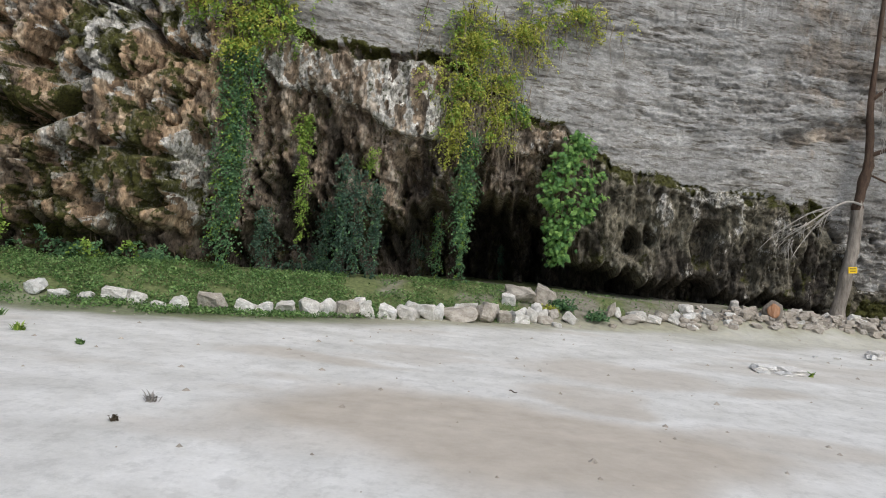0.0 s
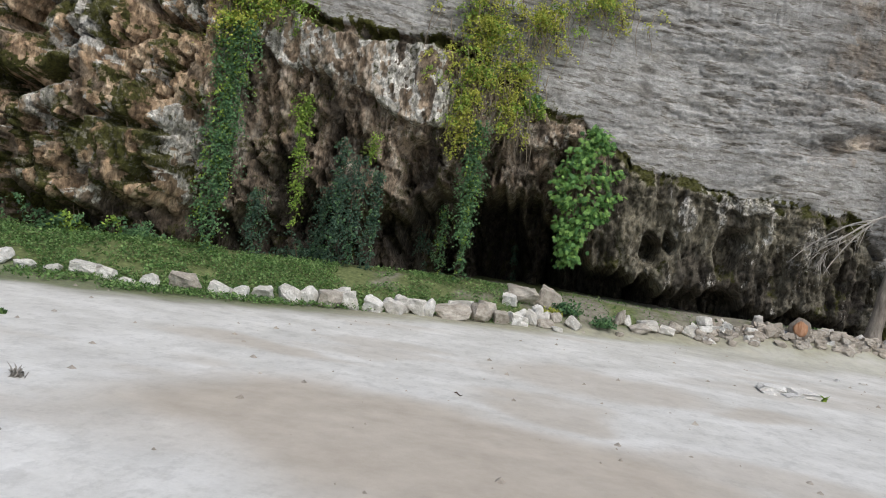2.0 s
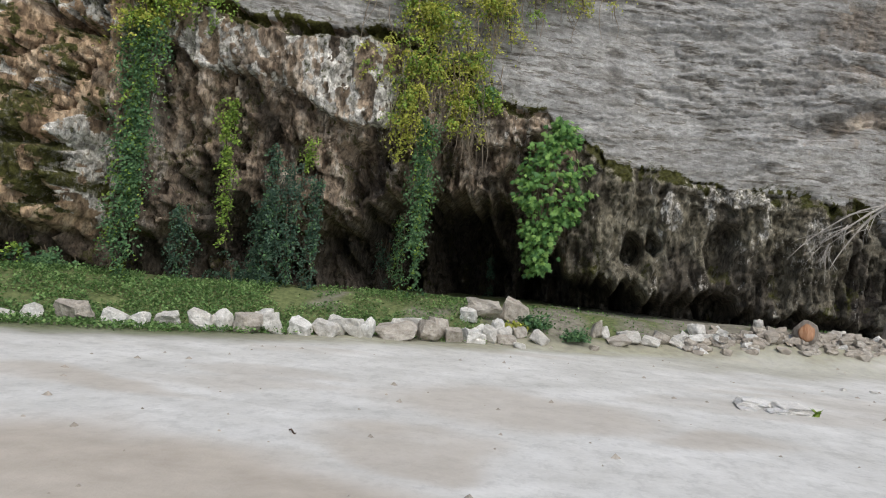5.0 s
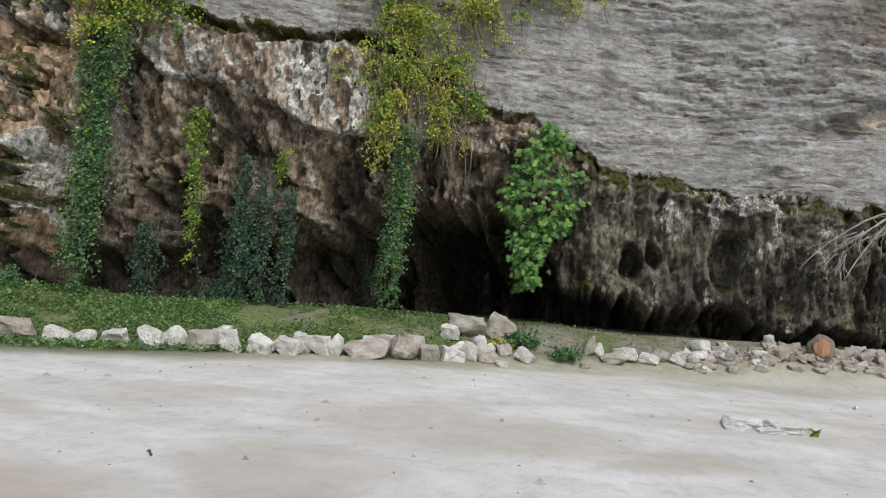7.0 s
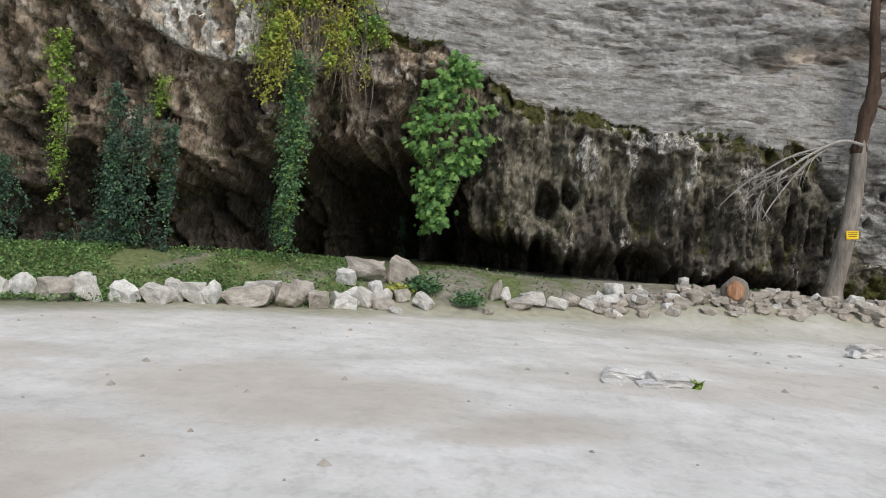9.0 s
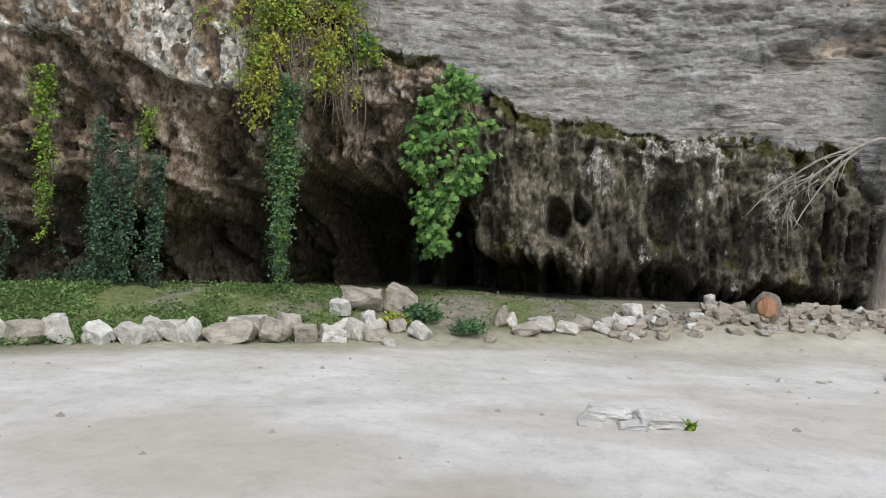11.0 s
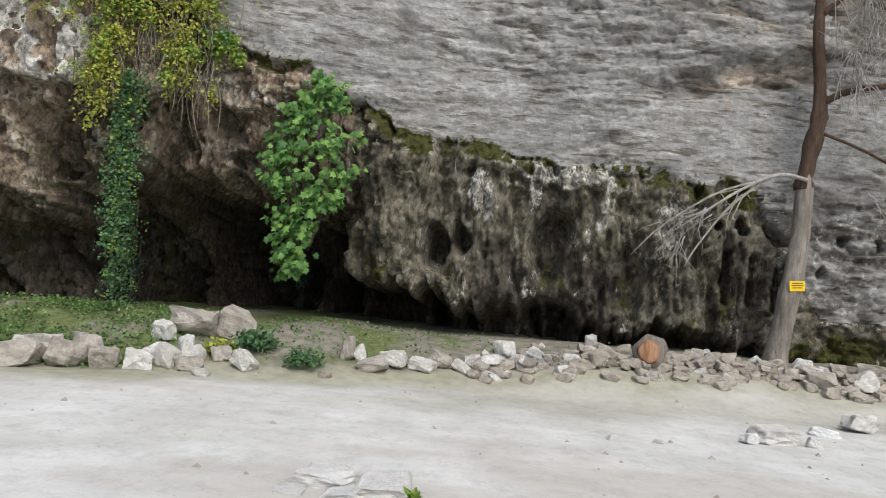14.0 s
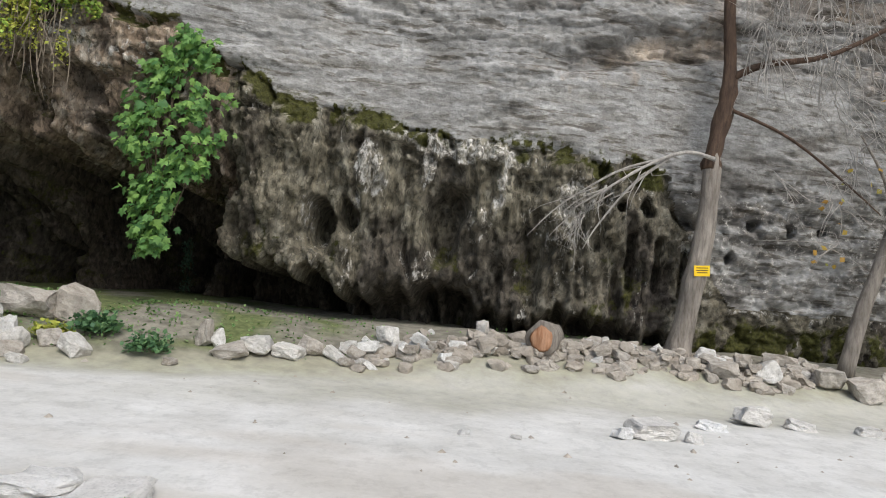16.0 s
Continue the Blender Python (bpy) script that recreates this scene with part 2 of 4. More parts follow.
def grid_mesh(name, P, mask, material, layers):
    """A sheet from a grid of places P[i, j], of the cells in mask, with float layers on its points."""
    ni, nj = P.shape[:2]
    idx = np.arange(ni * nj).reshape(ni, nj)
    q = np.stack([idx[:-1, :-1], idx[1:, :-1], idx[1:, 1:], idx[:-1, 1:]], -1)[mask]
    used, inv = np.unique(q, return_inverse=True)
    q = inv.reshape(q.shape)
    me = bpy.data.meshes.new(name)
    me.vertices.add(len(used))
    me.vertices.foreach_set("co", P.reshape(-1, 3)[used].astype(np.float32).ravel())
    me.loops.add(q.size)
    me.loops.foreach_set("vertex_index", q.astype(np.int32).ravel())
    me.polygons.add(len(q))
    me.polygons.foreach_set("loop_start", np.arange(0, q.size, 4, dtype=np.int32))
    me.polygons.foreach_set("use_smooth", np.ones(len(q), dtype=bool))
    me.update(calc_edges=True)
    for k, v in layers.items():
        a = me.attributes.new(k, "FLOAT", "POINT")
        a.data.foreach_set("value", np.clip(v, 0, 1).reshape(-1)[used].astype(np.float32))
    me.materials.append(material)
    return me


def tube(points, radii, sides=8, jitter=0.0):
    """Verts and faces of a tapered, closed tube along points."""
    pts = [Vector(p) for p in points]
    verts, faces = [], []
    for i, p in enumerate(pts):
        d = (pts[min(i + 1, len(pts) - 1)] - pts[max(i - 1, 0)]).normalized()
        a = d.cross(Vector((0.0, 1.0, 0.12))).normalized()
        c = d.cross(a)
        for k in range(sides):
            w = 2 * math.pi * k / sides
            r = radii[i] * (1 + jitter * noise.noise((p + a * math.cos(w) + c * math.sin(w)) * 1.7))
            verts.append(p + (a * math.cos(w) + c * math.sin(w)) * r)
    for i in range(len(pts) - 1):
        for k in range(sides):
            k2 = (k + 1) % sides
            faces.append((i * sides + k, i * sides + k2, (i + 1) * sides + k2, (i + 1) * sides + k))
    faces.append(tuple(range(sides - 1, -1, -1)))
    faces.append(tuple(range((len(pts) - 1) * sides, len(pts) * sides)))
    return verts, faces


def join(parts):
    verts, faces = [], []
    for v, f in parts:
        n = len(verts)
        verts += v
        faces += [tuple(i + n for i in q) for q in f]
    return verts, faces


def spline(points, n):
    """n places on a smooth line through points."""
    p = np.array(points, float)
    t = np.linspace(0, len(p) - 1, n)
    i = np.clip(t.astype(int), 0, len(p) - 2)
    u = (t - i)[:, None]
    p0, p1, p2, p3 = p[np.maximum(i - 1, 0)], p[i], p[i + 1], p[np.minimum(i + 2, len(p) - 1)]
    return 0.5 * (2 * p1 + (p2 - p0) * u + (2 * p0 - 5 * p1 + 4 * p2 - p3) * u ** 2 + (3 * p1 - p0 - 3 * p2 + p3) * u ** 3)


# ---- the rock face ----
def wall_y(x):
    return np.interp(x, [-40, -21, -7.9, -6.8, -4.4, -2.8, -1.2, 1, 3.3, 5.3, 6.6, 8.2, 10.3, 12.5, 16, 24, 45],
                     [9, 15.5, 18.3, 18.5, 19.9, 20.9, 21.7, 22.9, 23.8, 24.8, 25.1, 25.3, 25.8, 26.6, 27.8, 29.5, 32])


def row_y(x):
    return np.interp(x, [-7, -5.3, -4.2, -2.4, -0.94, 0.5, 1.5, 3, 4.3, 5, 6, 7.5, 9.2, 11.3, 12.7, 15],
                     [16.2, 16.7, 17.1, 18.1, 18.9, 19.9, 20.3, 21.3, 22.1, 22.6, 23.1, 23.8, 24.4, 25.2, 25.3, 26.5])


def slab_edge(x):
    return np.interp(x, [-24, -6.5, -5, -3.9, -2.7, -1.7, -0.6, 0.6, 1.8, 3.03, 3.84, 4.4, 5.5, 6.6, 8.2, 10.5, 11.3, 12.5, 25],
                     [11, 9.5, 7.8, 6.35, 6.23, 6.32, 6.43, 6.0, 5.48, 5.2, 4.7, 4.15, 4.16, 4.05, 3.9, 3.86, 3.6, 1.55, 1.2])


def lip_edge(x):
    return np.interp(x, [-4.3, -4.13, -3.78, -2.63, -1.58, -0.75, 0.45, 1.5, 3, 4.4], [5.2, 5.03, 4.8, 5.02, 4.68, 4.34, 4.3, 4.45, 4.3, 4.0])


def cave_edge(x):
    return np.interp(x, [-24, -10, -9, -8, -6.75, -5.8, -5.4, -4.3, -2.4, -1.1, -0.3, 0.8, 2.0, 2.5, 3.0, 3.6, 3.75, 4.74, 5.4, 6.4, 8, 10, 13, 24],
                     [1.6, 1.6, 1.5, 1.43, 1.64, 1.63, 1.8, 1.9, 2.35, 2.3, 3.0, 3.25, 3.25, 3.0, 2.6, 2.32, 1.7, 1.45, 1.25, 1.15, 1.1, 1.05, 0.8, 0.7])


def cave_depth(x):
    return np.interp(x, [-12, -6, -4.6, -3, -1, 0.2, 3.4, 4.6, 6, 8, 11, 13, 24], [0.8, 1.1, 1.5, 1.8, 2.6, 4.6, 4.6, 3.4, 2.4, 1.8, 0.9, 0.2, 0.2])


def blob(X, Z, x, z, rx, rz, sharp=0.25):
    d = np.sqrt(((X - x) / rx) ** 2 + ((Z - z) / rz) ** 2)
    return 1 - smooth(1 - sharp, 1 + sharp, d)


def cells(u, v, seed):
    """Jittered cells on arrays: each cell's own value of 0 to 1, and the distance to the cell's border."""
    ui, vi = np.floor(u).astype(np.int64), np.floor(v).astype(np.int64)
    best, near, own = np.full(u.shape, 9.0), np.full(u.shape, 9.0), np.zeros(u.shape)
    for a in (-1, 0, 1):
        for b in (-1, 0, 1):
            n = ((ui + a) * 374761393 + (vi + b) * 668265263 + seed * 144665) & 0x7FFFFFFF
            n = ((n ^ (n >> 13)) * 1274126177) & 0x7FFFFFFF
            n = n ^ (n >> 16)
            d = np.hypot(ui + a + (n & 255) / 255 - u, vi + b + ((n >> 8) & 255) / 255 - v)
            closer = d < best
            near = np.where(closer, best, np.minimum(near, d))
            own = np.where(closer, ((n >> 4) & 1023) / 1023, own)
            best = np.where(closer, d, best)
    return own, near - best


def crevice(X, Z, line, width):
    """1 along a line of places (x, z), falling to 0 at width from it."""
    d = np.full(X.shape, 99.0)
    for (x0, z0), (x1, z1) in zip(line[:-1], line[1:]):
        dx, dz = x1 - x0, z1 - z0
        t = np.clip(((X - x0) * dx + (Z - z0) * dz) / (dx * dx + dz * dz), 0, 1)
        d = np.minimum(d, np.hypot(X - x0 - t * dx, Z - z0 - t * dz))
    return 1 - smooth(0.15 * width, width, d)


gx = np.concatenate([np.linspace(-40, -12, 60), np.arange(-11.9, 17.5, 0.036), np.linspace(17.6, 45, 60)])
gz = np.concatenate([np.arange(-0.6, 8.6, 0.036), np.linspace(8.7, 16, 40)])
X, Z = np.meshgrid(gx, gz, indexing="ij")
wx = X + 0.18 * fbm(X * 0.9, Z * 0.9, 3, 4)
wz = Z + 0.16 * fbm(X * 1.1, Z * 1.1, 9, 5)
fringe = fbm(X * 3.2, Z * 0.35, 145, 4, 0.6)
ZS, ZL, ZC = slab_edge(wx), lip_edge(wx), cave_edge(wx) + 0.2 * fringe
slab = smooth(-0.03, 0.03, wz - ZS)
left = 1 - smooth(3.2, 4.3, wx)
right = 1 - left
bulge = 1 - smooth(-5.3, -4.5, wx - 0.25 * (Z - 3) * 0.3)

# bedded grey face above
wob = Z + 0.10 * fbm(X * 0.7, Z * 0.7, 25, 3) - 0.03 * X
rows = vnoise(X * 1.3, wob * 6.5, 21) + 0.6 * vnoise(X * 2.9 + 3, wob * 12 + 0.3 * X, 22)
jag = 0.35 * fbm(X * 3.1, Z * 3.1, 35, 3)
small, seam1 = cells(X * 1.5 + jag, wob * 9.5 + 0.5 * jag, 33)
large, seam2 = cells(X * 0.6 + 0.5 * jag, wob * 3.8 + 0.4 * jag, 37)
steps = 0.9 * small + 1.5 * large + 0.55 * (1 - smooth(0.0, 0.14, seam1)) + 0.7 * (1 - smooth(0.0, 0.1, seam2)) - 1.2
pale = blob(wx, wz, 10.6, 4.75, 2.0, 0.95, 0.12) * smooth(-0.1, 0.05, (5.05 + 0.33 * (X - 8.9)) - wz)
d_slab = -0.1 - 0.05 * np.maximum(Z - ZS, 0) + (1 - 0.8 * pale) * (0.25 + 0.95 * smooth(-0.35, 0.4, fbm(X * 0.45, Z * 0.6, 131, 3))) * (0.02 * rows + 0.055 * steps) + 0.10 * fbm(X * 0.35, Z * 0.35, 5, 3)
shelf = smooth(0.1, 0.4, vnoise(X * 0.45 + 5 + jag, wob * 1.7 + jag, 71))
d_slab += (1 - pale) * 0.05 * shelf
pocked = smooth(10.6, 11.6, X) * (1 - smooth(3.5, 4.1, wz))
d_slab += pocked * (0.09 * fbm(X * 3.2, Z * 4.2, 151, 5, 0.65) + 0.1 * smooth(0.2, 0.5, fbm(X * 2.0, Z * 3.0, 153, 4)))
hollow = blob(wx, wz, 10.9, 5.98 + 0.2 * (X - 10.9), 1.7, 0.3, 0.45)
d_slab += 0.32 * hollow + 0.2 * blob(wx, wz, 12.6, 7.3, 2.2, 0.5, 0.4)

# hanging tufa on the one side, pocked wall on the other
curt = fbm(X * 2.6, Z * 0.75, 41, 5, 0.55)
lump = fbm(X * 1.3, Z * 1.1, 51, 5, 0.6)
drip = np.abs(fbm(X * 3.6, Z * 0.6, 61, 4, 0.6))
fine = fbm(X * 7, Z * 3.5, 77, 3, 0.7)
spike = smooth(0.1, 0.45, fbm(X * 5.0, Z * 1.1, 79, 4, 0.65))
d_tufa = 0.15 * curt + 0.22 * lump + 0.16 * drip - 0.2 + 0.075 * fine + 0.2 * spike
under = smooth(0.0, 0.10, ZL - wz)
roof = smooth(-0.30, -0.18, wz - ZS)
lip = (1 - under) * (1 - roof)
d_mid = d_tufa * (0.55 + 0.45 * under) + 0.3 * under + 0.25 * smooth(0, 2.2, ZL - wz) + (0.4 - 0.25 * smooth(0.8, 2.0, X)) * roof - 0.2 * lip * (1 - 0.6 * smooth(0, 1.5, X))
rough_drape = fbm(X * 1.5, Z * 0.65, 155, 5, 0.6)
cup, cup_edge = cells(X * 1.9 + 0.6 * curt, Z * 1.0 + 0.5 * lump, 157)
clefts = np.maximum(crevice(wx, wz, [(-10.9, 6.6), (-10.4, 5.75), (-9.84, 4.84), (-9.44, 4.16), (-8.8, 3.5), (-8.1, 3.38), (-7.3, 3.75)], 0.26), crevice(wx, wz, [(-9.4, 5.5), (-8.9, 5.1), (-8.34, 4.79), (-7.67, 5.15)], 0.2))
clefts = np.maximum(clefts, 0.9 * crevice(wx, wz, [(-7.8, 6.4), (-6.9, 6.15), (-6.0, 5.2), (-5.2, 5.3)], 0.16))
clefts = np.maximum(clefts, 0.8 * crevice(wx, wz, [(-6.9, 3.2), (-6.3, 3.1), (-5.8, 3.0)], 0.2))
holes = smooth(0.22, 0.55, fbm(X * 2.6, Z * 1.5, 159, 5, 0.65))
d_bulge = 0.2 * rough_drape + 0.16 * drip + 0.12 * cup + 0.1 * (1 - smooth(0, 0.2, cup_edge)) + 0.07 * fine + 0.5 * holes + 0.65 * clefts - 0.4 * np.sin(np.clip((Z - 1.2) / 4.5, 0, 1) * math.pi) - 0.3
d_left = d_mid * (1 - bulge) + d_bulge * bulge
hang = smooth(0.3, 1.6, ZL - wz) * (1 - bulge)
d_left += 0.45 * smooth(0.4, 0.6, fbm(X * 1.7, Z * 0.9, 141, 5, 0.6)) * smooth(-0.2, 0.3, ZL + 0.2 - wz) * (1 - bulge)
d_left += 0.75 * hang * smooth(0.05, 0.4, fbm(X * 2.1 + 0.3 * Z, Z * 0.7, 143, 4, 0.6))
d_left += 0.9 * blob(wx, wz, -5.4, 2.3, 0.36, 1.7, 0.5)
for x, z, rx, rz, dep in ((-2.1, 3.3, 0.25, 0.3, 0.6), (-3.9, 2.6, 0.25, 0.3, 0.6), (-0.6, 3.4, 0.3, 0.45, 0.5), (-7.4, 4.4, 0.4, 0.25, 0.4), (-8.6, 3.4, 0.3, 0.5, 0.5), (-2.9, 2.3, 0.3, 0.4, 0.6)):
    d_left += dep * blob(wx, wz, x, z, rx, rz, 0.4)
d_right = 0.17 * curt + 0.15 * lump + 0.16 * drip + 0.08 * fine + 0.14 * spike - 0.14 - 0.22 * smooth(0.0, 0.3, ZS - wz) * (1 - smooth(9.5, 11.2, X)) + 0.1 * smooth(0.6, 2.5, ZS - wz)
lipr = blob(wx, wz, 7.6, 3.72 + 0.05 * (7.6 - X), 1.6, 0.26, 0.3)
for x, z, rx, rz in ((8.25, 3.05, 0.16, 0.55), (9.55, 2.95, 0.26, 0.5), (6.2, 3.2, 0.2, 0.45), (7.0, 3.25, 0.14, 0.5)):
    lipr = np.maximum(lipr, blob(wx, wz, x, z, rx, rz, 0.4))
d_right -= lipr * (0.16 + 0.14 * fine)
for x, z, rx, rz, dep in ((5.3, 2.25, 0.22, 0.46, 1.2), (5.76, 2.45, 0.11, 0.36, 0.8), (7.4, 2.3, 0.36, 0.6, 0.75), (9.0, 2.3, 0.25, 0.5, 0.3), (10.35, 3.04, 0.11, 0.11, 0.5), (10.98, 3.02, 0.13, 0.13, 0.6),
                          (11.62, 3.0, 0.19, 0.19, 0.6), (12.81, 3.2, 0.12, 0.1, 0.4), (13.56, 3.0, 0.14, 0.13, 0.5), (14.13, 3.07, 0.13, 0.13, 0.5)):
    d_right += dep * blob(wx, wz, x, z, rx, rz, 0.3)
niche = smooth(10.5, 10.62, wx) * (1 - smooth(11.85, 11.97, wx)) * smooth(1.5, 1.6, wz) * (1 - smooth(2.55, 2.68, wz))
d_right += niche * (0.42 - 0.38 * smooth(0.35, 0.6, np.abs(np.sin(X * 6.2))))
d_low = d_left * left + d_right * right
shelf_rock, shelf_seam = cells(X * 2.2 + jag, Z * 7.0 + jag, 161)
d_low += 0.2 * (shelf_rock - 0.5) * smooth(-1.0, -0.7, wz - ZS) * smooth(0.3, 1.2, X) * (1 - smooth(10.5, 11.3, X))
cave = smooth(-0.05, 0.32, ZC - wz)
blades = smooth(-0.15, 0.35, fbm(X * 2.4 + 0.5 * Z, Z * 0.4, 147, 4, 0.6))
depth_below = cave_depth(X) * (0.8 + 0.35 * blades + 0.15 * curt)
d_low = d_low * (1 - 0.4 * cave) + depth_below * cave * (0.75 + 0.25 * smooth(0, 1.2, ZC - wz))
fade = smooth(10.7, 11.5, X) * (1 - niche) * (1 - 0.9 * cave)
D = (d_low * (1 - fade) + (d_slab + 0.07 * lump) * fade) * (1 - slab) + d_slab * slab
for x, z, q in ((10.98, 3.0, 0.13), (11.62, 3.0, 0.19), (12.81, 3.1, 0.11), (13.56, 3.0, 0.1), (14.13, 3.07, 0.09), (12.5, 2.44, 0.07)):
    D = D + 0.5 * blob(wx, wz, x, z, q, q, 0.3) * np.maximum(slab, fade)
Y = wall_y(X) + D
P = np.stack([X, Y, Z], -1)

n1 = fbm(X * 1.1, Z * 0.5, 91, 5, 0.6)
n2 = fbm(X * 2.2, Z * 0.6, 95, 5, 0.6)
n3 = fbm(X * 1.6, Z * 1.6, 99, 5, 0.6)
n4 = fbm(X * 4.2, Z * 1.9, 103, 5, 0.7)
band = smooth(-0.4, -0.22, wz - ZS + 0.12 * n3) * (1 - smooth(0.05, 0.12, wz - ZS + 0.1 * n3))
fray = smooth(-0.7, -0.2, wz - ZS) * (1 - smooth(0.1, 0.55, wz - ZS)) * (1 - smooth(10.9, 11.6, X))
moss = np.maximum(0.62 * band * smooth(-0.6, -0.1, n3 + 0.15) * (1 - smooth(10.9, 11.6, X)), 0.38 * fray)
moss = np.maximum(moss, left * (1 - slab) * bulge * np.maximum(0.52 * smooth(-0.1, 0.4, n3 + 0.2), 0.6 * crevice(wx, wz - 0.15, [(-10.4, 5.75), (-9.44, 4.16), (-8.8, 3.5), (-7.3, 3.75)], 0.6)))
moss = np.maximum(moss, left * (1 - slab) * 0.4 * smooth(0.2, 0.7, n4))
moss = np.maximum(moss, 0.45 * right * (1 - slab) * smooth(0.2, 0.7, n3) * smooth(0.5, 2.2, ZS - wz))
moss = np.maximum(moss, 0.8 * smooth(11, 12.5, X) * (1 - smooth(0.9, 1.6, wz)))
moss = moss * (0.25 + 0.75 * smooth(-0.45, 0.1, n4 + 0.2))
rust = left * (1 - slab) * smooth(0.0, 0.4, n1 + 0.15) * (0.2 + 0.4 * bulge)
rust = np.maximum(rust, 0.2 * slab * smooth(0.45, 0.8, vnoise(X * 0.6 + jag, wob * 2.4 + jag, 121)) * smooth(4, 9, X))
rust = np.maximum(rust, slab * smooth(8.5, 10, X) * np.maximum(0.28 * hollow, 0.25 * smooth(6.0, 6.6, wz) * smooth(0.2, 0.6, large)))
# dark drip streaks, plus the cave's shade put into the colour
stain_shade = np.maximum(left * (1 - slab) * smooth(0.2, 0.55, n2) * (0.75 - 0.3 * bulge), cave * (0.97 - 0.12 * (1 - blades)))
# painted shade under the lip, deepening towards the cave
stain_shade = np.maximum(stain_shade, left * (1 - bulge) * under * (1 - slab) * (0.05 + 0.35 * smooth(1.2, 2.6, ZL - wz)))
stain_shade = np.maximum(stain_shade, right * (1 - slab) * (0.6 * smooth(0.15, 0.6, n1) + 0.25 * smooth(8.3, 9.5, X) + 0.2 * smooth(1.2, 2.6, ZS - wz)))
# darker brown below the lip, with shade of the carved hollows painted in
stain_shade = np.maximum(stain_shade, left * (1 - bulge) * smooth(0.4, 1.6, ZL - wz) * (0.25 + 0.6 * smooth(0.05, 0.4, fbm(X * 2.1 + 0.3 * Z, Z * 0.7, 143, 4, 0.6))))
stain_shade = np.maximum(stain_shade, slab * np.maximum(0.7 * hollow * smooth(-0.3, 0.2, n3 + 0.2), 0.5 * smooth(7.5, 10, X) * smooth(5.9, 6.5, wz) * smooth(0.35, 0.6, large)))
stain_shade = np.maximum(stain_shade, slab * 0.6 * smooth(0.35, 0.75, 0.6 * rows + 0.35 * smooth(7, 11, X) + 0.35 * fbm(X * 0.4, Z * 0.8, 133, 3)) * (1 - pale))
crust = left * (1 - slab) * (0.42 * lip * smooth(-0.5, 0.35, n4) * (1 - bulge) * (1 - 0.75 * smooth(-0.4, 0.8, wx)) + (0.28 + 0.2 * bulge) * smooth(-0.2, 0.4, n4 + 0.3 * n2 + 0.15 * bulge))
crust = np.maximum(crust, left * smooth(0.45, 0.7, crevice(wx, wz, [(-6.8, 6.3), (-6.9, 5.3), (-7.05, 4.3)], 0.6) + 0.5 * crevice(wx, wz, [(-6.7, 5.8), (-6.2, 5.5)], 0.45) + 0.5 * crevice(wx, wz, [(-7.6, 2.9), (-7.5, 1.9)], 0.5) + 0.45 * crevice(wx, wz, [(-8.05, 5.7), (-8.05, 4.9)], 0.35) + 0.3 * n2) * (1 - slab))
crust = np.maximum(crust, right * (1 - slab) * np.maximum(0.4 * lipr, 0.33 * smooth(0.1, 0.7, fbm(X * 3.4, Z * 1.2, 107, 5, 0.7))))
crust = np.maximum(crust, 0.6 * smooth(11.3, 12.5, X + 0.4 * n3) * (1 - slab) * smooth(-0.5, 0.3, n3) * smooth(1.0, 1.8, wz))
crust = np.maximum(crust, 0.3 * pocked * slab)
crust *= 1 - 0.7 * cave
layers = {"moss": moss, "rust": rust, "stain_shade": stain_shade, "crust": crust}
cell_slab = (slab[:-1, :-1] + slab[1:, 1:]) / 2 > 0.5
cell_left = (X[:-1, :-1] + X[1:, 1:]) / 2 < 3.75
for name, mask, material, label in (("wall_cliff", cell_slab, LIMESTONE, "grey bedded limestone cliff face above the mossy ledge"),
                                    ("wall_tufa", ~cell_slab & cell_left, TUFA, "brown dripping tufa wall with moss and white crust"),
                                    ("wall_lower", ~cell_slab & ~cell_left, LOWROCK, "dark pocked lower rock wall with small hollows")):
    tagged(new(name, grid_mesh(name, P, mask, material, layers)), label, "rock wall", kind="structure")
top = [(x, float(wall_y(x)) + y, 15.9 + z) for y, z in ((-0.9, 0), (6, 2.5), (60, 6)) for x in (-40, -15, 5, 25, 45)]
tagged(new("wall_cliff_top", mesh_of("wall_cliff_top", top, [(r * 5 + i, r * 5 + i + 1, r * 5 + i + 6, r * 5 + i + 5) for r in (0, 1) for i in range(4)], LIMESTONE)),
       "grey rock slope on top of the cliff", "rock wall", kind="structure")


def face_y(x, z):
    """The rock's place at x and z."""
    i = np.clip(np.searchsorted(gx, x), 0, len(gx) - 1)
    j = np.clip(np.searchsorted(gz, z), 0, len(gz) - 1)
    return float(Y[i, j])


def front_y(x, z, reach=0.3):
    return min(face_y(x + a, z + b) for a in (-reach, 0, reach) for b in (-reach, 0, reach))


# ---- the ground ----
def ground_z(x, y):
    s = y - wall_y(x)
    z = 0.68 * smooth(-3.1, 0.1, s)
    z = z + 0.05 * fbm(x * 0.6, y * 0.6, 201, 3) * smooth(-3.2, -2.0, s) + 0.018 * fbm(x * 0.35, y * 0.5, 207, 4)
    return z


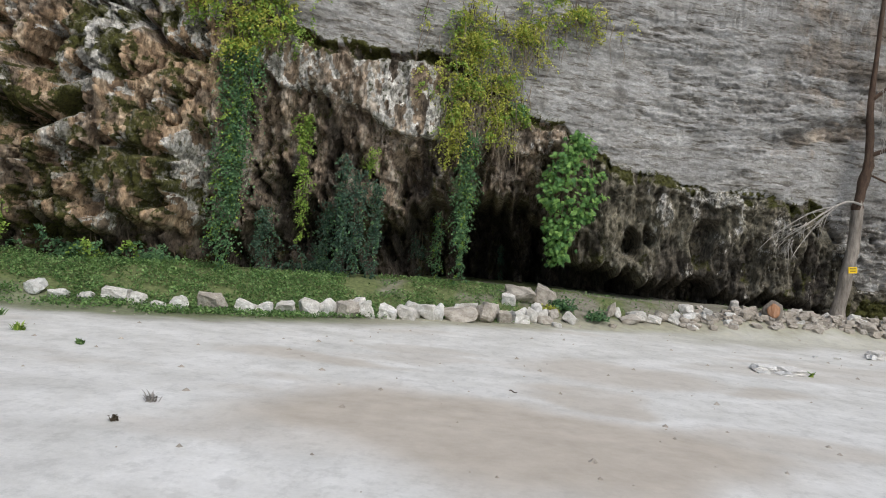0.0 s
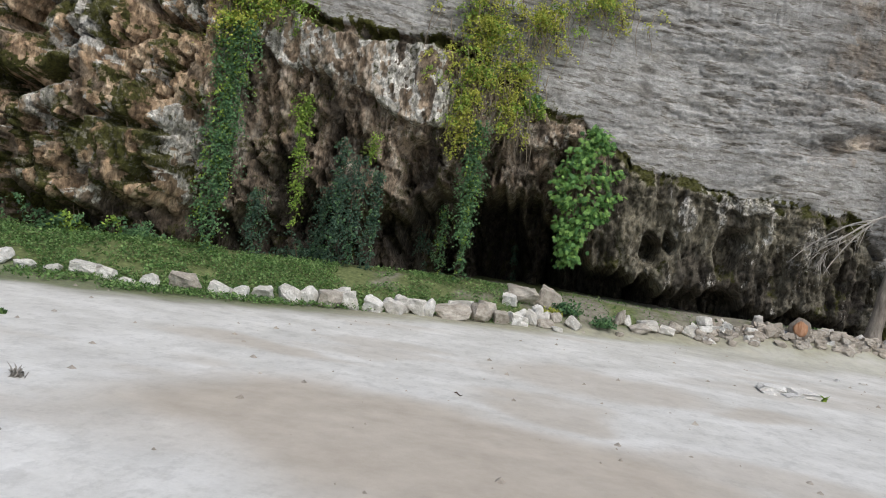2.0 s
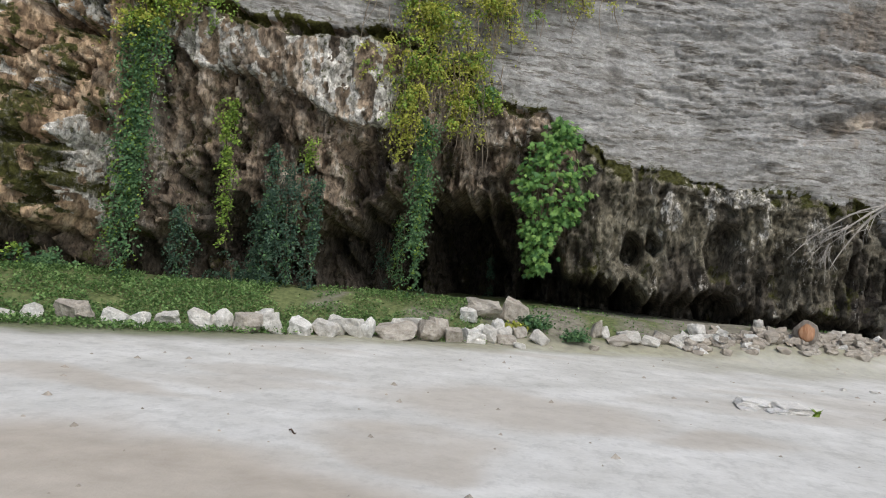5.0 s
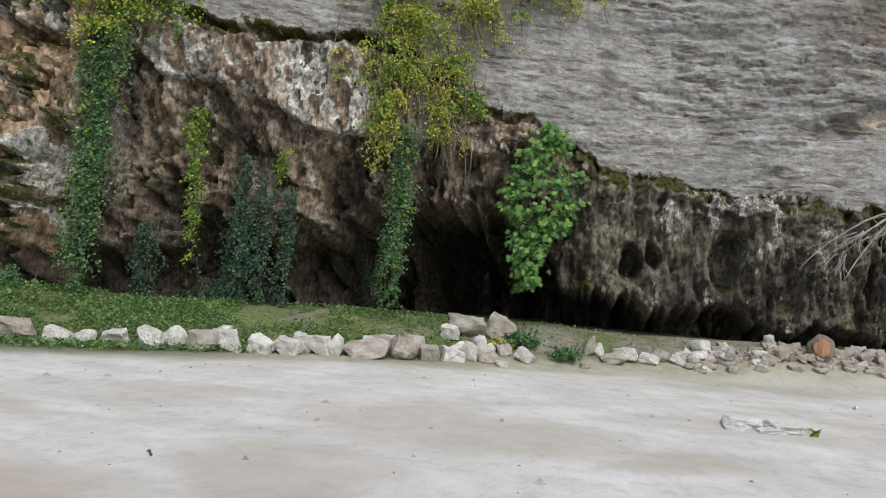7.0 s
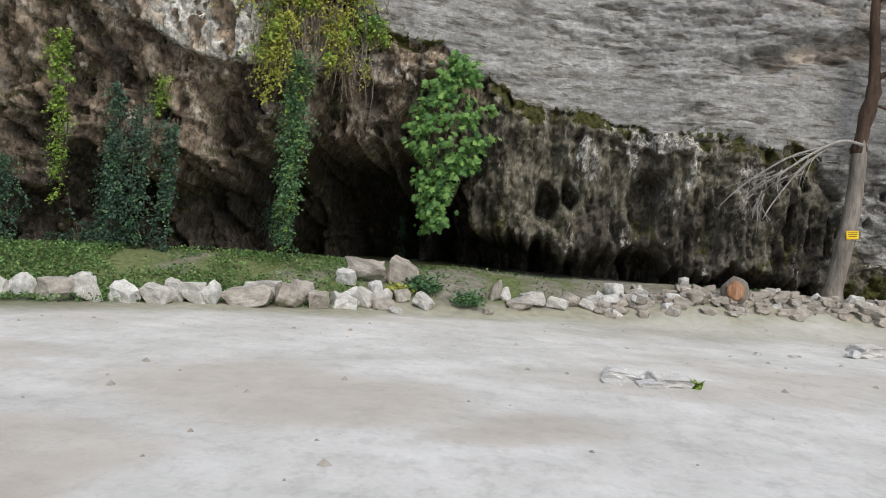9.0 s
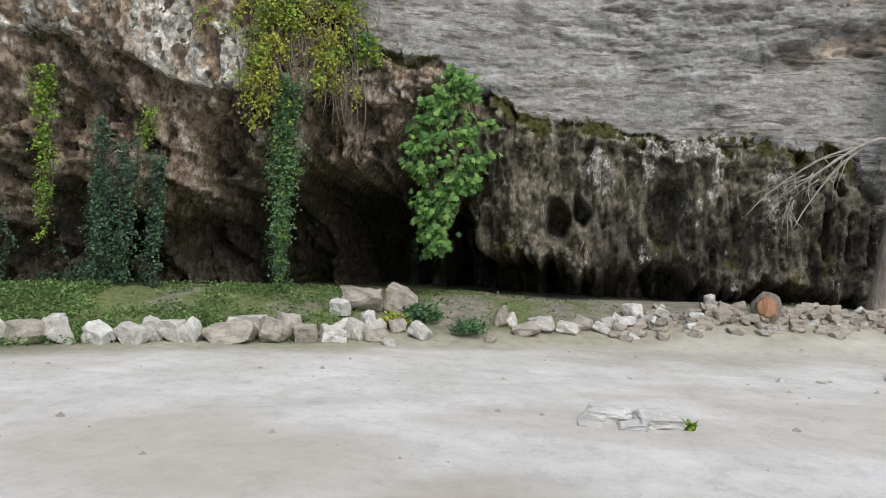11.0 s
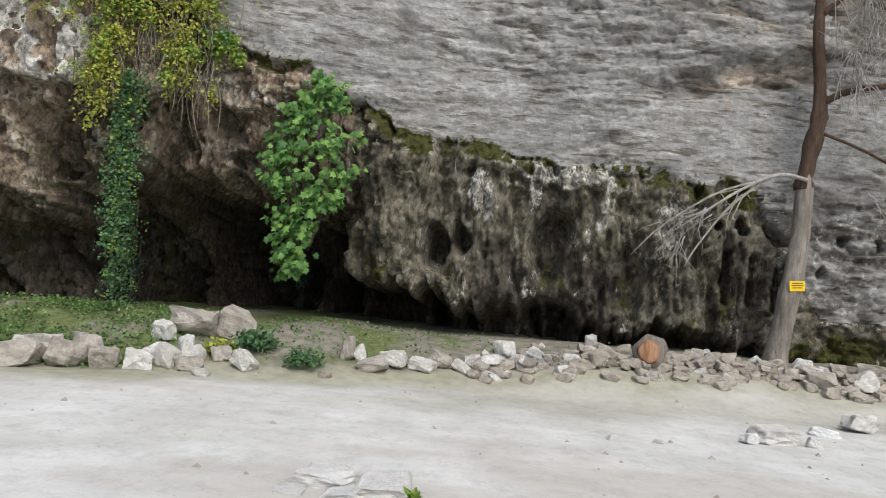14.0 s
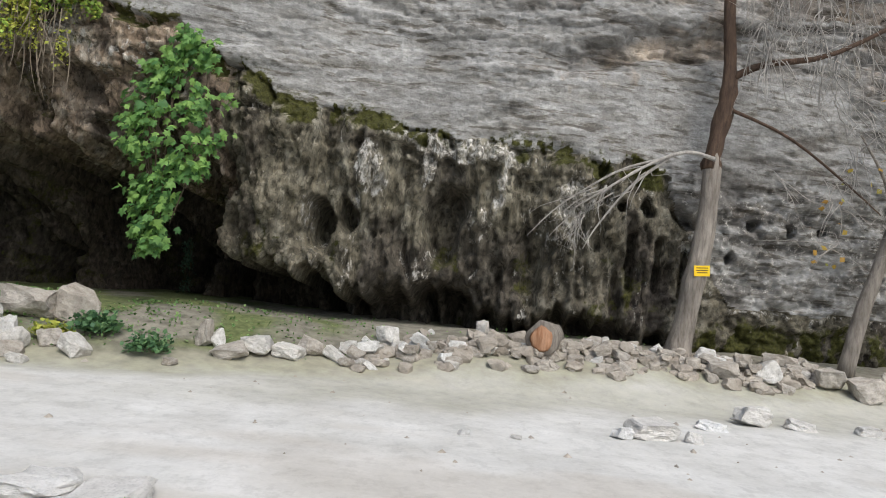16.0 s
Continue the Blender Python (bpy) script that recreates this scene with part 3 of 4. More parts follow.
ux = np.concatenate([-np.geomspace(600, 12.5, 24), np.arange(-12, 17.01, 0.09), np.geomspace(17.5, 600, 24)])
uy = np.concatenate([-np.geomspace(600, 1.5, 24), np.arange(-1, 33.01, 0.09), np.geomspace(33.5, 600, 16)])
GX, GY = np.meshgrid(ux, uy, indexing="ij")
GZ = ground_z(GX, GY)
vx, vy = GX + 0.5 * fbm(GX * 0.5, GY * 0.5, 211, 4), GY + 0.7 * fbm(GX * 0.5, GY * 0.5, 219, 4)
damp = 0 * GX
for x, y, rx, ry, k in ((1.5, 10.2, 2.3, 1.5, 0.85), (-1.0, 13.4, 1.3, 0.5, 0.6), (3.3, 14.6, 1.5, 1.1, 0.55), (2.7, 12.6, 0.9, 0.6, 0.6), (5.3, 13.9, 0.7, 0.5, 0.55), (4.4, 10.9, 1.3, 0.7, 0.5), (5.8, 16.0, 1.2, 0.5, 0.25), (8.2, 17.5, 1.6, 0.8, 0.3)):
    damp = np.maximum(damp, k * blob(vx, vy, x, y, rx, ry, 0.35))
damp = np.maximum(damp, 0.35 * smooth(0.3, 0.8, fbm(GX * 0.3, GY * 0.7, 231, 4)))
off = vy - row_y(GX)
offr = GY - row_y(GX) + 0.25 * fbm(GX * 1.2, GY * 1.2, 241, 3)
greenish = 0.85 * smooth(-1.8, -0.3, offr) * smooth(-6, -2, GX + 0 * GY)
greenish = np.maximum(greenish, 0.45 * smooth(4, 7, GX) * smooth(-3.4, -2.2, off) * (1 - smooth(-1.2, -0.4, off)))
soil = smooth(-0.25, 0.15, offr)
soil = np.maximum(soil, (1 - smooth(-1.5, 0.0, GX)) * smooth(-2.1, -1.4, offr) * 0.5)
turf = smooth(-0.1, 0.3, offr) * smooth(-0.5, 0.3, fbm(GX * 1.1, GY * 1.1, 251, 4) + 0.55 - 0.16 * np.clip(GX, -4, 12))
turf = np.maximum(turf, (1 - smooth(-2.5, -0.5, GX)) * smooth(-1.7, -0.9, offr) * 0.8)
GP = np.stack([GX, GY, GZ], -1)
tagged(new("ground", grid_mesh("ground", GP, np.ones((len(ux) - 1, len(uy) - 1), bool), GROUND, {"damp": damp, "greenish": greenish, "soil": soil, "turf": turf})),
       "pale sandy ground with damp brown patches", "ground", kind="structure")


def gz_at(x, y):
    return float(ground_z(np.array(float(x)), np.array(float(y))))


# ---- leaves ----
LEAF_SMALL = [(0, 0, 0), (0.42, 0.02, 0.42), (0, -0.10, 1.0), (-0.42, 0.02, 0.42)]


def leaf_cloud(places, size, seed, upright=0.5, flat=0.0):
    """Verts and faces of many small folded leaves at places, which hang and face outwards."""
    r = np.random.RandomState(seed)
    n = len(places)
    P0 = np.array(places)
    base = np.array(LEAF_SMALL)
    yaw = r.normal(0, 0.9, n)
    pitch = r.normal(-0.5 - upright, 0.5, n)
    roll = r.normal(math.pi, 0.8, n)
    if flat:
        yaw, pitch, roll = r.uniform(0, 6.28, n), r.normal(0.9, 0.45, n), r.normal(0, 0.5, n)
    s = size * r.uniform(0.5, 1.15, n)
    V = np.repeat(base[None], n, 0) * s[:, None, None]
    c, d = np.cos(roll)[:, None], np.sin(roll)[:, None]
    V = np.stack([V[..., 0] * c - V[..., 2] * d, V[..., 1], V[..., 0] * d + V[..., 2] * c], -1)
    if not flat:
        pitch = pitch + 0.5
    c, d = np.cos(pitch)[:, None], np.sin(pitch)[:, None]
    V = np.stack([V[..., 0], V[..., 1] * c - V[..., 2] * d, V[..., 1] * d + V[..., 2] * c], -1)
    c, d = np.cos(yaw)[:, None], np.sin(yaw)[:, None]
    V = np.stack([V[..., 0] * c - V[..., 1] * d, V[..., 0] * d + V[..., 1] * c, V[..., 2]], -1)
    V = V + P0[:, None, :]
    i = np.arange(n)[:, None] * 4
    F = np.concatenate([i + [0, 1, 2], i + [0, 2, 3]], 0)
    return V.reshape(-1, 3).tolist(), F.tolist()


def hanging_vine(x, top, bottom, width, leaf, material, seed, label, strands=5, density=260, sway=0.06, second=None, y=None, taper=0.6):
    """Strands with leaves that hang from the rock at x between two heights."""
    r = random.Random(seed)
    yy = (min(front_y(x, z, 0.15) for z in np.linspace(max(top - 0.7, bottom), top, 4)) - 0.12) if y is None else y
    root = new("hanging_vine")
    root.location = (x, yy, top)
    stems, spots, spots2 = [], [], []
    for k in range(strands):
        ox = r.uniform(-0.5, 0.5) * width
        low = bottom + (r.random() ** 1.5) * (top - bottom) * (0.55 if k else 0)
        pts = []
        for i in range(9):
            t = i / 8
            pts.append((ox * (1 - taper * t) + sway * math.sin(3.1 * t + k * 1.7) * t, 0.12 * math.sin(k + 2 * t) * width, -t * (top - low)))
        stems.append(tube(pts, [0.014 - 0.008 * i / 8 for i in range(9)], 4))
        count = int(0.42 * density * (top - low) / strands)
        for _ in range(count):
            t = r.random()
            f = t * 8 - int(t * 8)
            q = np.array(pts[int(t * 8)]) * (1 - f) + np.array(pts[min(int(t * 8) + 1, 8)]) * f
            clump = max(0.12, 0.6 + 1.3 * noise.noise((q[2] * 2.1, k * 3.1, seed)))
            reach = width * 0.62 * (1.1 - 0.5 * t) * clump + 0.05
            a = r.uniform(-1.9, 1.9)
            young = second and r.random() < 0.13 + 0.25 * max(0, noise.noise((q[2] * 1.1, q[0] * 2, seed + 5)))
            for i in range(9):
                f = i / 8
                s = (q[0] + math.sin(a) * reach * f + r.gauss(0, 0.018), q[1] - abs(math.cos(a)) * 0.16 * f + r.gauss(-0.03, 0.03), q[2] - 0.55 * reach * f * f - 0.07 * f + r.gauss(0, 0.018))
                (spots2 if young else spots).append(s)
    for st in stems:
        part("stem", mesh_of("vine_stem", *st, STEM), root, "thin brown woody stem")
    a = part("foliage", mesh_of("vine_leaves", *leaf_cloud(spots, leaf, seed), material, False), root, "small hanging leaves")
    a["kind"] = "stuff"
    if spots2:
        a = part("foliage", mesh_of("vine_leaves_light", *leaf_cloud(spots2, leaf, seed + 1), second, False), root, "lighter young leaves")
        a["kind"] = "stuff"
    return tagged(root, label, "vine", "vines on the rock")


def ivy_mat(blobs, leaf, material, seed, label, second=None, share=0.3, thick=0.22, tangle=0):
    """A mat of leaves that clings to the rock within rough ovals (x, z, rx, rz, count)."""
    r = random.Random(seed)
    x0, z0 = blobs[0][:2]
    root = new("ivy_clump")
    root.location = (x0, front_y(x0, z0), z0)
    A, B, stems = [], [], []
    for x, z, rx, rz, count in blobs:
        for c in range(max(3, count // 14)):
            a, d = r.uniform(0, 6.283), min(1.5, abs(r.gauss(0, 0.72)))
            cx, cz = x + rx * d * math.cos(a), z + rz * d * math.sin(a)
            cy = front_y(cx, cz, 0.2) - r.uniform(0.02, thick)
            light = second and r.random() < share
            for _ in range(5):
                a, reach = r.uniform(-1.9, 1.9), r.uniform(0.12, 0.36)
                for i in range(9):
                    f = i / 8
                    s = (cx + math.sin(a) * reach * f + r.gauss(0, 0.025) - x0, cy - abs(math.cos(a)) * 0.2 * f + r.gauss(0, 0.03) - root.location.y, cz + 0.08 - reach * f * f + r.gauss(0, 0.025) - z0)
                    (B if light else A).append(s)
            if c % 6 == 0:
                l = r.uniform(0.3, 0.9)
                p = [(cx - x0 + 0.06 * math.sin(3 * t + c), cy - root.location.y, cz - z0 + 0.3 - l * t) for t in (0, 0.33, 0.66, 1)]
                stems.append(tube(p, [0.012, 0.01, 0.008, 0.004], 4))
    for k in range(4 * len(blobs)):
        x, z, rx, rz, count = blobs[k % len(blobs)]
        cx, cz = x + r.uniform(-1.1, 1.1) * rx, z - r.uniform(0.5, 1.0) * rz
        cy = front_y(cx, cz, 0.2) - 0.1
        for _ in range(int(30 + 40 * rz)):
            t = r.random() ** 1.4
            A.append((cx + r.gauss(0, 0.05) - x0, cy + r.gauss(0, 0.05) - root.location.y, cz - 0.9 * rz * t - z0))
    dry = []
    for k in range(tangle):
        x, z, rx, rz, count = blobs[k % len(blobs)]
        cx, cz = x + r.gauss(0, 0.6) * rx, z + r.uniform(-0.8, 0.4) * rz
        cy, l, w = front_y(cx, cz, 0.2) - r.uniform(0.05, 0.3), r.uniform(0.5, 1.3), r.gauss(0, 0.22)
        p = [(cx - x0 + w * t + 0.07 * math.sin(4 * t + k), cy - root.location.y, cz - z0 - l * t + 0.05 * math.sin(6 * t + 2 * k)) for t in (0, 0.2, 0.4, 0.6, 0.8, 1)]
        dry.append(tube(p, [0.011, 0.011, 0.009, 0.008, 0.006, 0.004], 4))
    if dry:
        part("twig", mesh_of("dry_vine_tangle", *join(dry), DRY_STEM), root, "tangle of dry brown vine stems")["kind"] = "stuff"
    for st in stems:
        part("stem", mesh_of("ivy_stem", *st, STEM), root, "thin brown trailing stem")
    a = part("foliage", mesh_of("ivy_leaves", *leaf_cloud(A, leaf, seed), material, False), root, "dense small leaves")
    a["kind"] = "stuff"
    if B:
        a = part("foliage", mesh_of("ivy_leaves_light", *leaf_cloud(B, leaf, seed + 1), second, False), root, "lighter leaves")
        a["kind"] = "stuff"
    return tagged(root, label, "ivy", "vines on the rock")


ivy_mat([(-4.3, 6.2, 0.5, 0.55, 900), (-4.0, 7.0, 0.7, 0.7, 900), (-5.2, 6.5, 0.6, 0.4, 500), (-3.7, 6.3, 0.25, 0.5, 250), (-4.55, 5.6, 0.3, 0.35, 400)], 0.07, IVY_GREEN, 5,
        "yellow-green ivy clump hanging over the tufa wall", IVY_LIGHT, 0.5)
ivy_mat([(0.4, 6.9, 0.85, 0.9, 1900), (0.4, 5.7, 0.75, 0.6, 900), (1.7, 7.3, 0.8, 0.5, 800), (3.1, 8.1, 1.0, 0.4, 800), (1.4, 5.9, 0.45, 0.6, 450), (0.2, 4.95, 0.35, 0.6, 380), (1.35, 5.0, 0.3, 0.5, 300)], 0.066, IVY_LIGHT, 6,
        "yellow-green ivy mat spreading over the grey cliff", IVY_GREEN, 0.35, tangle=170)
hanging_vine(-4.5, 5.6, 0.65, 0.62, 0.066, IVY_DARK, 11, "long dark green ivy column hanging to the grass", 9, 560, second=IVY_GREEN, taper=0.15)
hanging_vine(0.55, 4.6, 0.9, 0.5, 0.064, IVY_DARK, 12, "narrow dark green ivy strand in front of the cave", 6, 420, second=IVY_GREEN, taper=0.7)
hanging_vine(0.1, 5.3, 3.6, 0.6, 0.06, IVY_LIGHT, 13, "yellowish vine trailing from the ledge", 6, 240, taper=0.3)
hanging_vine(1.2, 5.6, 4.5, 0.5, 0.065, IVY_LIGHT, 14, "yellowish vine trailing from the ledge", 5, 260, taper=0.2)
hanging_vine(-3.35, 4.5, 3.0, 0.34, 0.07, IVY_GREEN, 15, "bright green fern-like vine on brown tufa", 4, 230, taper=0.5)
hanging_vine(-3.15, 3.0, 1.5, 0.3, 0.055, IVY_GREEN, 16, "thin green trailing vine on brown tufa", 4, 150, taper=0.1)
for x, top, bottom, w, n, seed in ((-2.75, 2.5, 0.8, 0.3, 4, 17), (-2.35, 3.6, 0.75, 0.3, 5, 40), (-1.95, 3.3, 0.75, 0.34, 5, 41), (-1.55, 3.1, 0.7, 0.18, 3, 42), (-2.1, 2.4, 0.75, 0.5, 5, 43)):
    hanging_vine(x, top, bottom, w, 0.06, BLUISH, seed, "dusky bluish vine curtain before the hollow", n, 210, taper=0.0, second=IVY_DARK)
hanging_vine(-1.75, 3.9, 3.2, 0.3, 0.055, IVY_GREEN, 18, "short green tuft hanging under the lip", 3, 200)
hanging_vine(-3.9, 2.2, 0.7, 0.45, 0.06, BLUISH, 19, "dusky bluish vine curtain beside the ivy column", 6, 300, taper=0.0, second=IVY_DARK)
hanging_vine(-0.15, 2.6, 0.7, 0.22, 0.055, IVY_DARK, 20, "thin dusky vine strand before the cave", 3, 150, taper=0.0, second=IVY_GREEN)
hanging_vine(-0.75, 2.0, 0.7, 0.25, 0.055, BLUISH, 22, "thin dusky vine strand before the cave", 3, 120, taper=0.0)
hanging_vine(1.75, 1.9, 0.7, 0.2, 0.055, BLUISH, 44, "thin dusky vine strand before the cave", 3, 120, taper=0.0)
ivy_mat([(1.75, 5.35, 0.3, 0.22, 200)], 0.075, IVY_GREEN, 45, "small bright green ivy clump on the ledge", IVY_DARK, 0.3)
ivy_mat([(-9.9, 3.8, 0.5, 0.35, 600), (-10.2, 2.8, 0.4, 0.7, 350)], 0.085, IVY_DARK, 23, "dark green ivy clump on the tufa bulge", IVY_GREEN, 0.2)
hanging_vine(-8.6, 1.75, 0.5, 0.3, 0.06, IVY_GREEN, 24, "green mossy column hanging below the bulge", 4, 200, taper=0.0)
for k, (x, z, rx, rz) in enumerate(((-9.3, 1.3, 0.45, 0.35), (-7.4, 0.85, 0.8, 0.3), (-6.0, 0.8, 0.6, 0.3), (-10.6, 1.1, 0.7, 0.5))):
    ivy_mat([(x, z, rx, rz, 420)], 0.075, IVY_DARK, 30 + k, "low dark green shrub at the foot of the rock", IVY_GREEN, 0.2, 0.5)
ivy_mat([(-3.1, 0.85, 0.55, 0.3, 500)], 0.07, BLUISH, 36, "low bluish shrub at the foot of the tufa", IVY_DARK, 0.2, 0.7)


# ---- large-leaved bush hanging on the rock ----
def lobed_leaf(name, material):
    """A broad leaf of five lobes, folded along its middle."""
    rim = [(0, 0, 0), (0.16, 0.02, -0.02), (0.46, 0.05, 0.12), (0.27, 0.02, 0.34), (0.5, 0.06, 0.66), (0.2, 0.02, 0.62), (0, 0.05, 1.0)]
    rim = rim + [(-x, y, z) for x, y, z in rim[-2:0:-1]]
    verts = [(0, -0.05, 0.4)] + rim
    n = len(rim)
    return mesh_of(name, verts, [(0, 1 + i, 1 + (i + 1) % n) for i in range(n)], material, False)


bush = new("leafy_bush")
bush.location = (3.4, 23.3, 4.7)
r = random.Random(4)
stalks = []
for k in range(7):
    a = r.uniform(-0.45, 0.45)
    stalks.append(tube([tuple(q) for q in spline([(0.1, 0.5, 0.0), (a, -0.05, -0.5), (a * 1.1 - 0.05, -0.1, -1.6), (-0.1 + 0.3 * a, -0.05, -2.8)], 10)], [0.03 - 0.0025 * i for i in range(10)], 5))
for st in stalks:
    part("stem", mesh_of("bush_stem", *st, STEM), bush, "bent brown woody stem")
LEAF_BIG = lobed_leaf("bush_leaf", BUSH_LEAF)
LEAF_INNER = [v.co.copy() for v in LEAF_BIG.vertices]
LEAF_FACES = [tuple(f.vertices) for f in LEAF_BIG.polygons]
clusters = []
for k in range(75):
    t = (k + r.random()) / 75
    wide = float(np.interp(t, [0, 0.06, 0.2, 0.35, 0.55, 0.68, 0.78, 1], [0.12, 0.22, 0.5, 0.72, 0.7, 0.42, 0.3, 0.16]))
    mid = float(np.interp(t, [0, 0.3, 0.6, 0.8, 1], [0.0, -0.02, -0.08, -0.25, -0.36]))
    u = r.uniform(-1, 1)
    clusters.append((mid + u * wide, -0.5 * math.sqrt(max(0, 1 - u * u)) * wide + r.uniform(-0.08, 0.12), 0.22 - 3.4 * t, u))
inner = []
for k in range(1350):
    x, y, z, u = clusters[k % 75]
    s = r.uniform(0.09, 0.17)
    m = pose(x + r.gauss(0, 0.11), y + r.gauss(0, 0.09) + (0.0 if k < 300 else 0.05), z + r.gauss(0, 0.075), r.gauss(34, 20), r.gauss(180, 40), r.gauss(25 * u, 30)) @ Matrix.Diagonal((s, s, s, 1))
    if k < 300:
        part("leaf", LEAF_BIG, bush).matrix_basis = m
    else:
        inner.append(([tuple(m @ q) for q in LEAF_INNER], LEAF_FACES))
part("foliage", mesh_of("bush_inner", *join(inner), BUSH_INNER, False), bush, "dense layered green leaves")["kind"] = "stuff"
tagged(bush, "bright green bush with broad lobed leaves hanging on rock", "bush")


# ---- stones ----
def stone_mesh(name, seed, material, rough=0.16, cuts=2):
    """A broken stone of unit width with flattened sides, its base at zero."""
    bm = bmesh.new()
    bmesh.ops.create_icosphere(bm, subdivisions=cuts, radius=0.62)
    r = random.Random(seed)
    planes = [(Vector((r.gauss(0, 1), r.gauss(0, 1), r.gauss(0, 0.9))).normalized(), r.uniform(0.36, 0.5)) for _ in range(7)]
    for a in (0, 1, 2):
        for q in (-1, 1):
            n = Vector((r.gauss(0, 0.22), r.gauss(0, 0.22), r.gauss(0, 0.22)))
            n[a] += q
            planes.append((n.normalized(), r.uniform(0.3, 0.4)))
    for v in bm.verts:
        for n, d in planes:
            e = v.co.dot(n) - d
            if e > 0:
                v.co -= n * e
        v.co += v.co.normalized() * rough * 0.4 * noise.noise(v.co * 4.5 + Vector((seed, 0, 0)))
    lo = min(v.co.z for v in bm.verts)
    hi = max(v.co.z for v in bm.verts)
    for v in bm.verts:
        v.co.z = (v.co.z - lo) / (hi - lo)
    for k in (0, 1):
        a, b = min(v.co[k] for v in bm.verts), max(v.co[k] for v in bm.verts)
        for v in bm.verts:
            v.co[k] = (v.co[k] - a) / (b - a) - 0.5
    me = bpy.data.meshes.new(name)
    bm.to_mesh(me)
    bm.free()
    me.materials.append(material)
    return me


PALE = [stone_mesh("pale_stone", k, STONE_PALE, 0.2, 3) for k in range(9)]
SLABS = [stone_mesh("sandy_slab", 60 + k, STONE_SAND, 0.3, 3) for k in range(5)]
DULL = [stone_mesh("dull_stone", 40 + k, STONE_DULL, 0.2, 3) for k in range(9)]
RUBBLE = [stone_mesh("rubble_stone", 80 + k, STONE_DULL, 0.2, 2) for k in range(8)]
RUBBLE_PALE = [stone_mesh("rubble_stone_pale", 90 + k, STONE_PALE, 0.2, 2) for k in range(6)]


def stone(x, y, w, h, kinds, label, group, depth=0.8, tilt=8, sink=0.05, z=None):
    ob = new("stone", random.choice(kinds))
    base = gz_at(x, y) if z is None else z
    ob.matrix_world = pose(x, y, base - sink, random.gauss(0, tilt), random.gauss(0, tilt), random.uniform(-22, 22)) @ Matrix.Diagonal((w, w * depth, 0.85 * h + sink, 1))
    return tagged(ob, label, "stone", group)


ROW = "stones along the edge of the bank"
# the closed part of the row, from one end to the other: width and height of each
x = -2.4
while x < 2.75:
    w = 0.72 if abs(x - 0.55) < 0.16 else random.uniform(0.27, 0.46)
    h = 0.36 if w > 0.6 else random.uniform(0.28, 0.46)
    pale = random.random() < 0.76
    x += w * 0.47
    stone(x, float(row_y(x)) + random.uniform(-0.07, 0.07), w * 1.08, h, PALE if pale else DULL,
          "pale broken limestone in the stone edging" if pale else "brownish upright stone in the stone edging", ROW, sink=0.08, depth=0.9)
    if random.random() < 0.45:
        stone(x + 0.1, float(row_y(x)) + 0.3, w * 0.9, h * 1.1, PALE if random.random() < 0.6 else DULL, "pale stone set behind the edging", ROW, sink=0.08)
    x += w * 0.47
for x, w, h in ((-6.3, 0.35, 0.2), (-5.9, 0.3, 0.18), (-5.45, 0.5, 0.3), (-4.7, 0.32, 0.16), (-3.95, 0.62, 0.42), (-4.35, 0.36, 0.3), (-3.3, 0.42, 0.32), (-2.95, 0.36, 0.3), (-2.62, 0.4, 0.34), (-5.1, 0.36, 0.26), (-6.7, 0.4, 0.26)):
    stone(x, float(row_y(x)) + random.uniform(-0.1, 0.2), w, h, PALE if w < 0.6 else DULL, "pale stone half hidden in the grass", ROW)
stone(2.15, 22.1, 0.8, 0.46, DULL, "large greyish boulder behind the stone edging", ROW)
stone(2.65, 22.3, 0.62, 0.52, DULL, "large brownish boulder behind the stone edging", ROW)
stone(1.9, 21.7, 0.4, 0.34, PALE, "pale stone set behind the edging", ROW)
for x, y, w, h in ((2.7, 21.0, 0.42, 0.22), (3.0, 20.8, 0.25, 0.14), (3.3, 21.35, 0.36, 0.3), (2.95, 21.45, 0.3, 0.25), (4.45, 21.7, 0.2, 0.12), (4.5, 22.5, 0.24, 0.46), (4.7, 22.6, 0.2, 0.3),
                   (5.0, 22.4, 0.5, 0.2), (5.2, 22.65, 0.5, 0.28), (5.65, 22.75, 0.42, 0.24), (5.85, 23.0, 0.36, 0.3), (6.2, 23.05, 0.34, 0.2), (6.35, 23.4, 0.3, 0.22), (6.65, 23.3, 0.4, 0.16), (6.8, 24.0, 0.36, 0.36), (8.2, 24.5, 0.24, 0.4)):
    stone(x, y, w, h, PALE if random.random() < 0.65 else DULL, "pale flat stone on the dusty bank edge", ROW)
RUB = "rubble heap below the tree"
heap = []
for k in range(430):
    x = 6.4 + 7.4 * random.random() ** 0.9
    y = float(row_y(x)) + random.gauss(-0.02, 0.3)
    w = random.uniform(0.11, 0.33)
    pale = random.random() < (0.55 if x < 9 else 0.2)
    ob = stone(x, y, w, w * random.uniform(0.35, 0.65), RUBBLE_PALE if pale else RUBBLE, "pale rubble stone in the heap" if pale else "brown-grey rubble stone in the heap", RUB, tilt=16, z=gz_at(x, y) + random.choice((0, 0, 0.07, 0.13)) * (1 if abs(y - float(row_y(x))) < 0.25 else 0))
    if k >= 190:
        heap.append(([tuple(ob.matrix_world @ q.co) for q in ob.data.vertices], [tuple(f.vertices) for f in ob.data.polygons]))
        bpy.data.objects.remove(ob)
tagged(new("rubble", mesh_of("rubble", *join(heap), STONE_DULL, False)), "small brown-grey and pale rubble heaped below the tree", "rubble", kind="stuff")
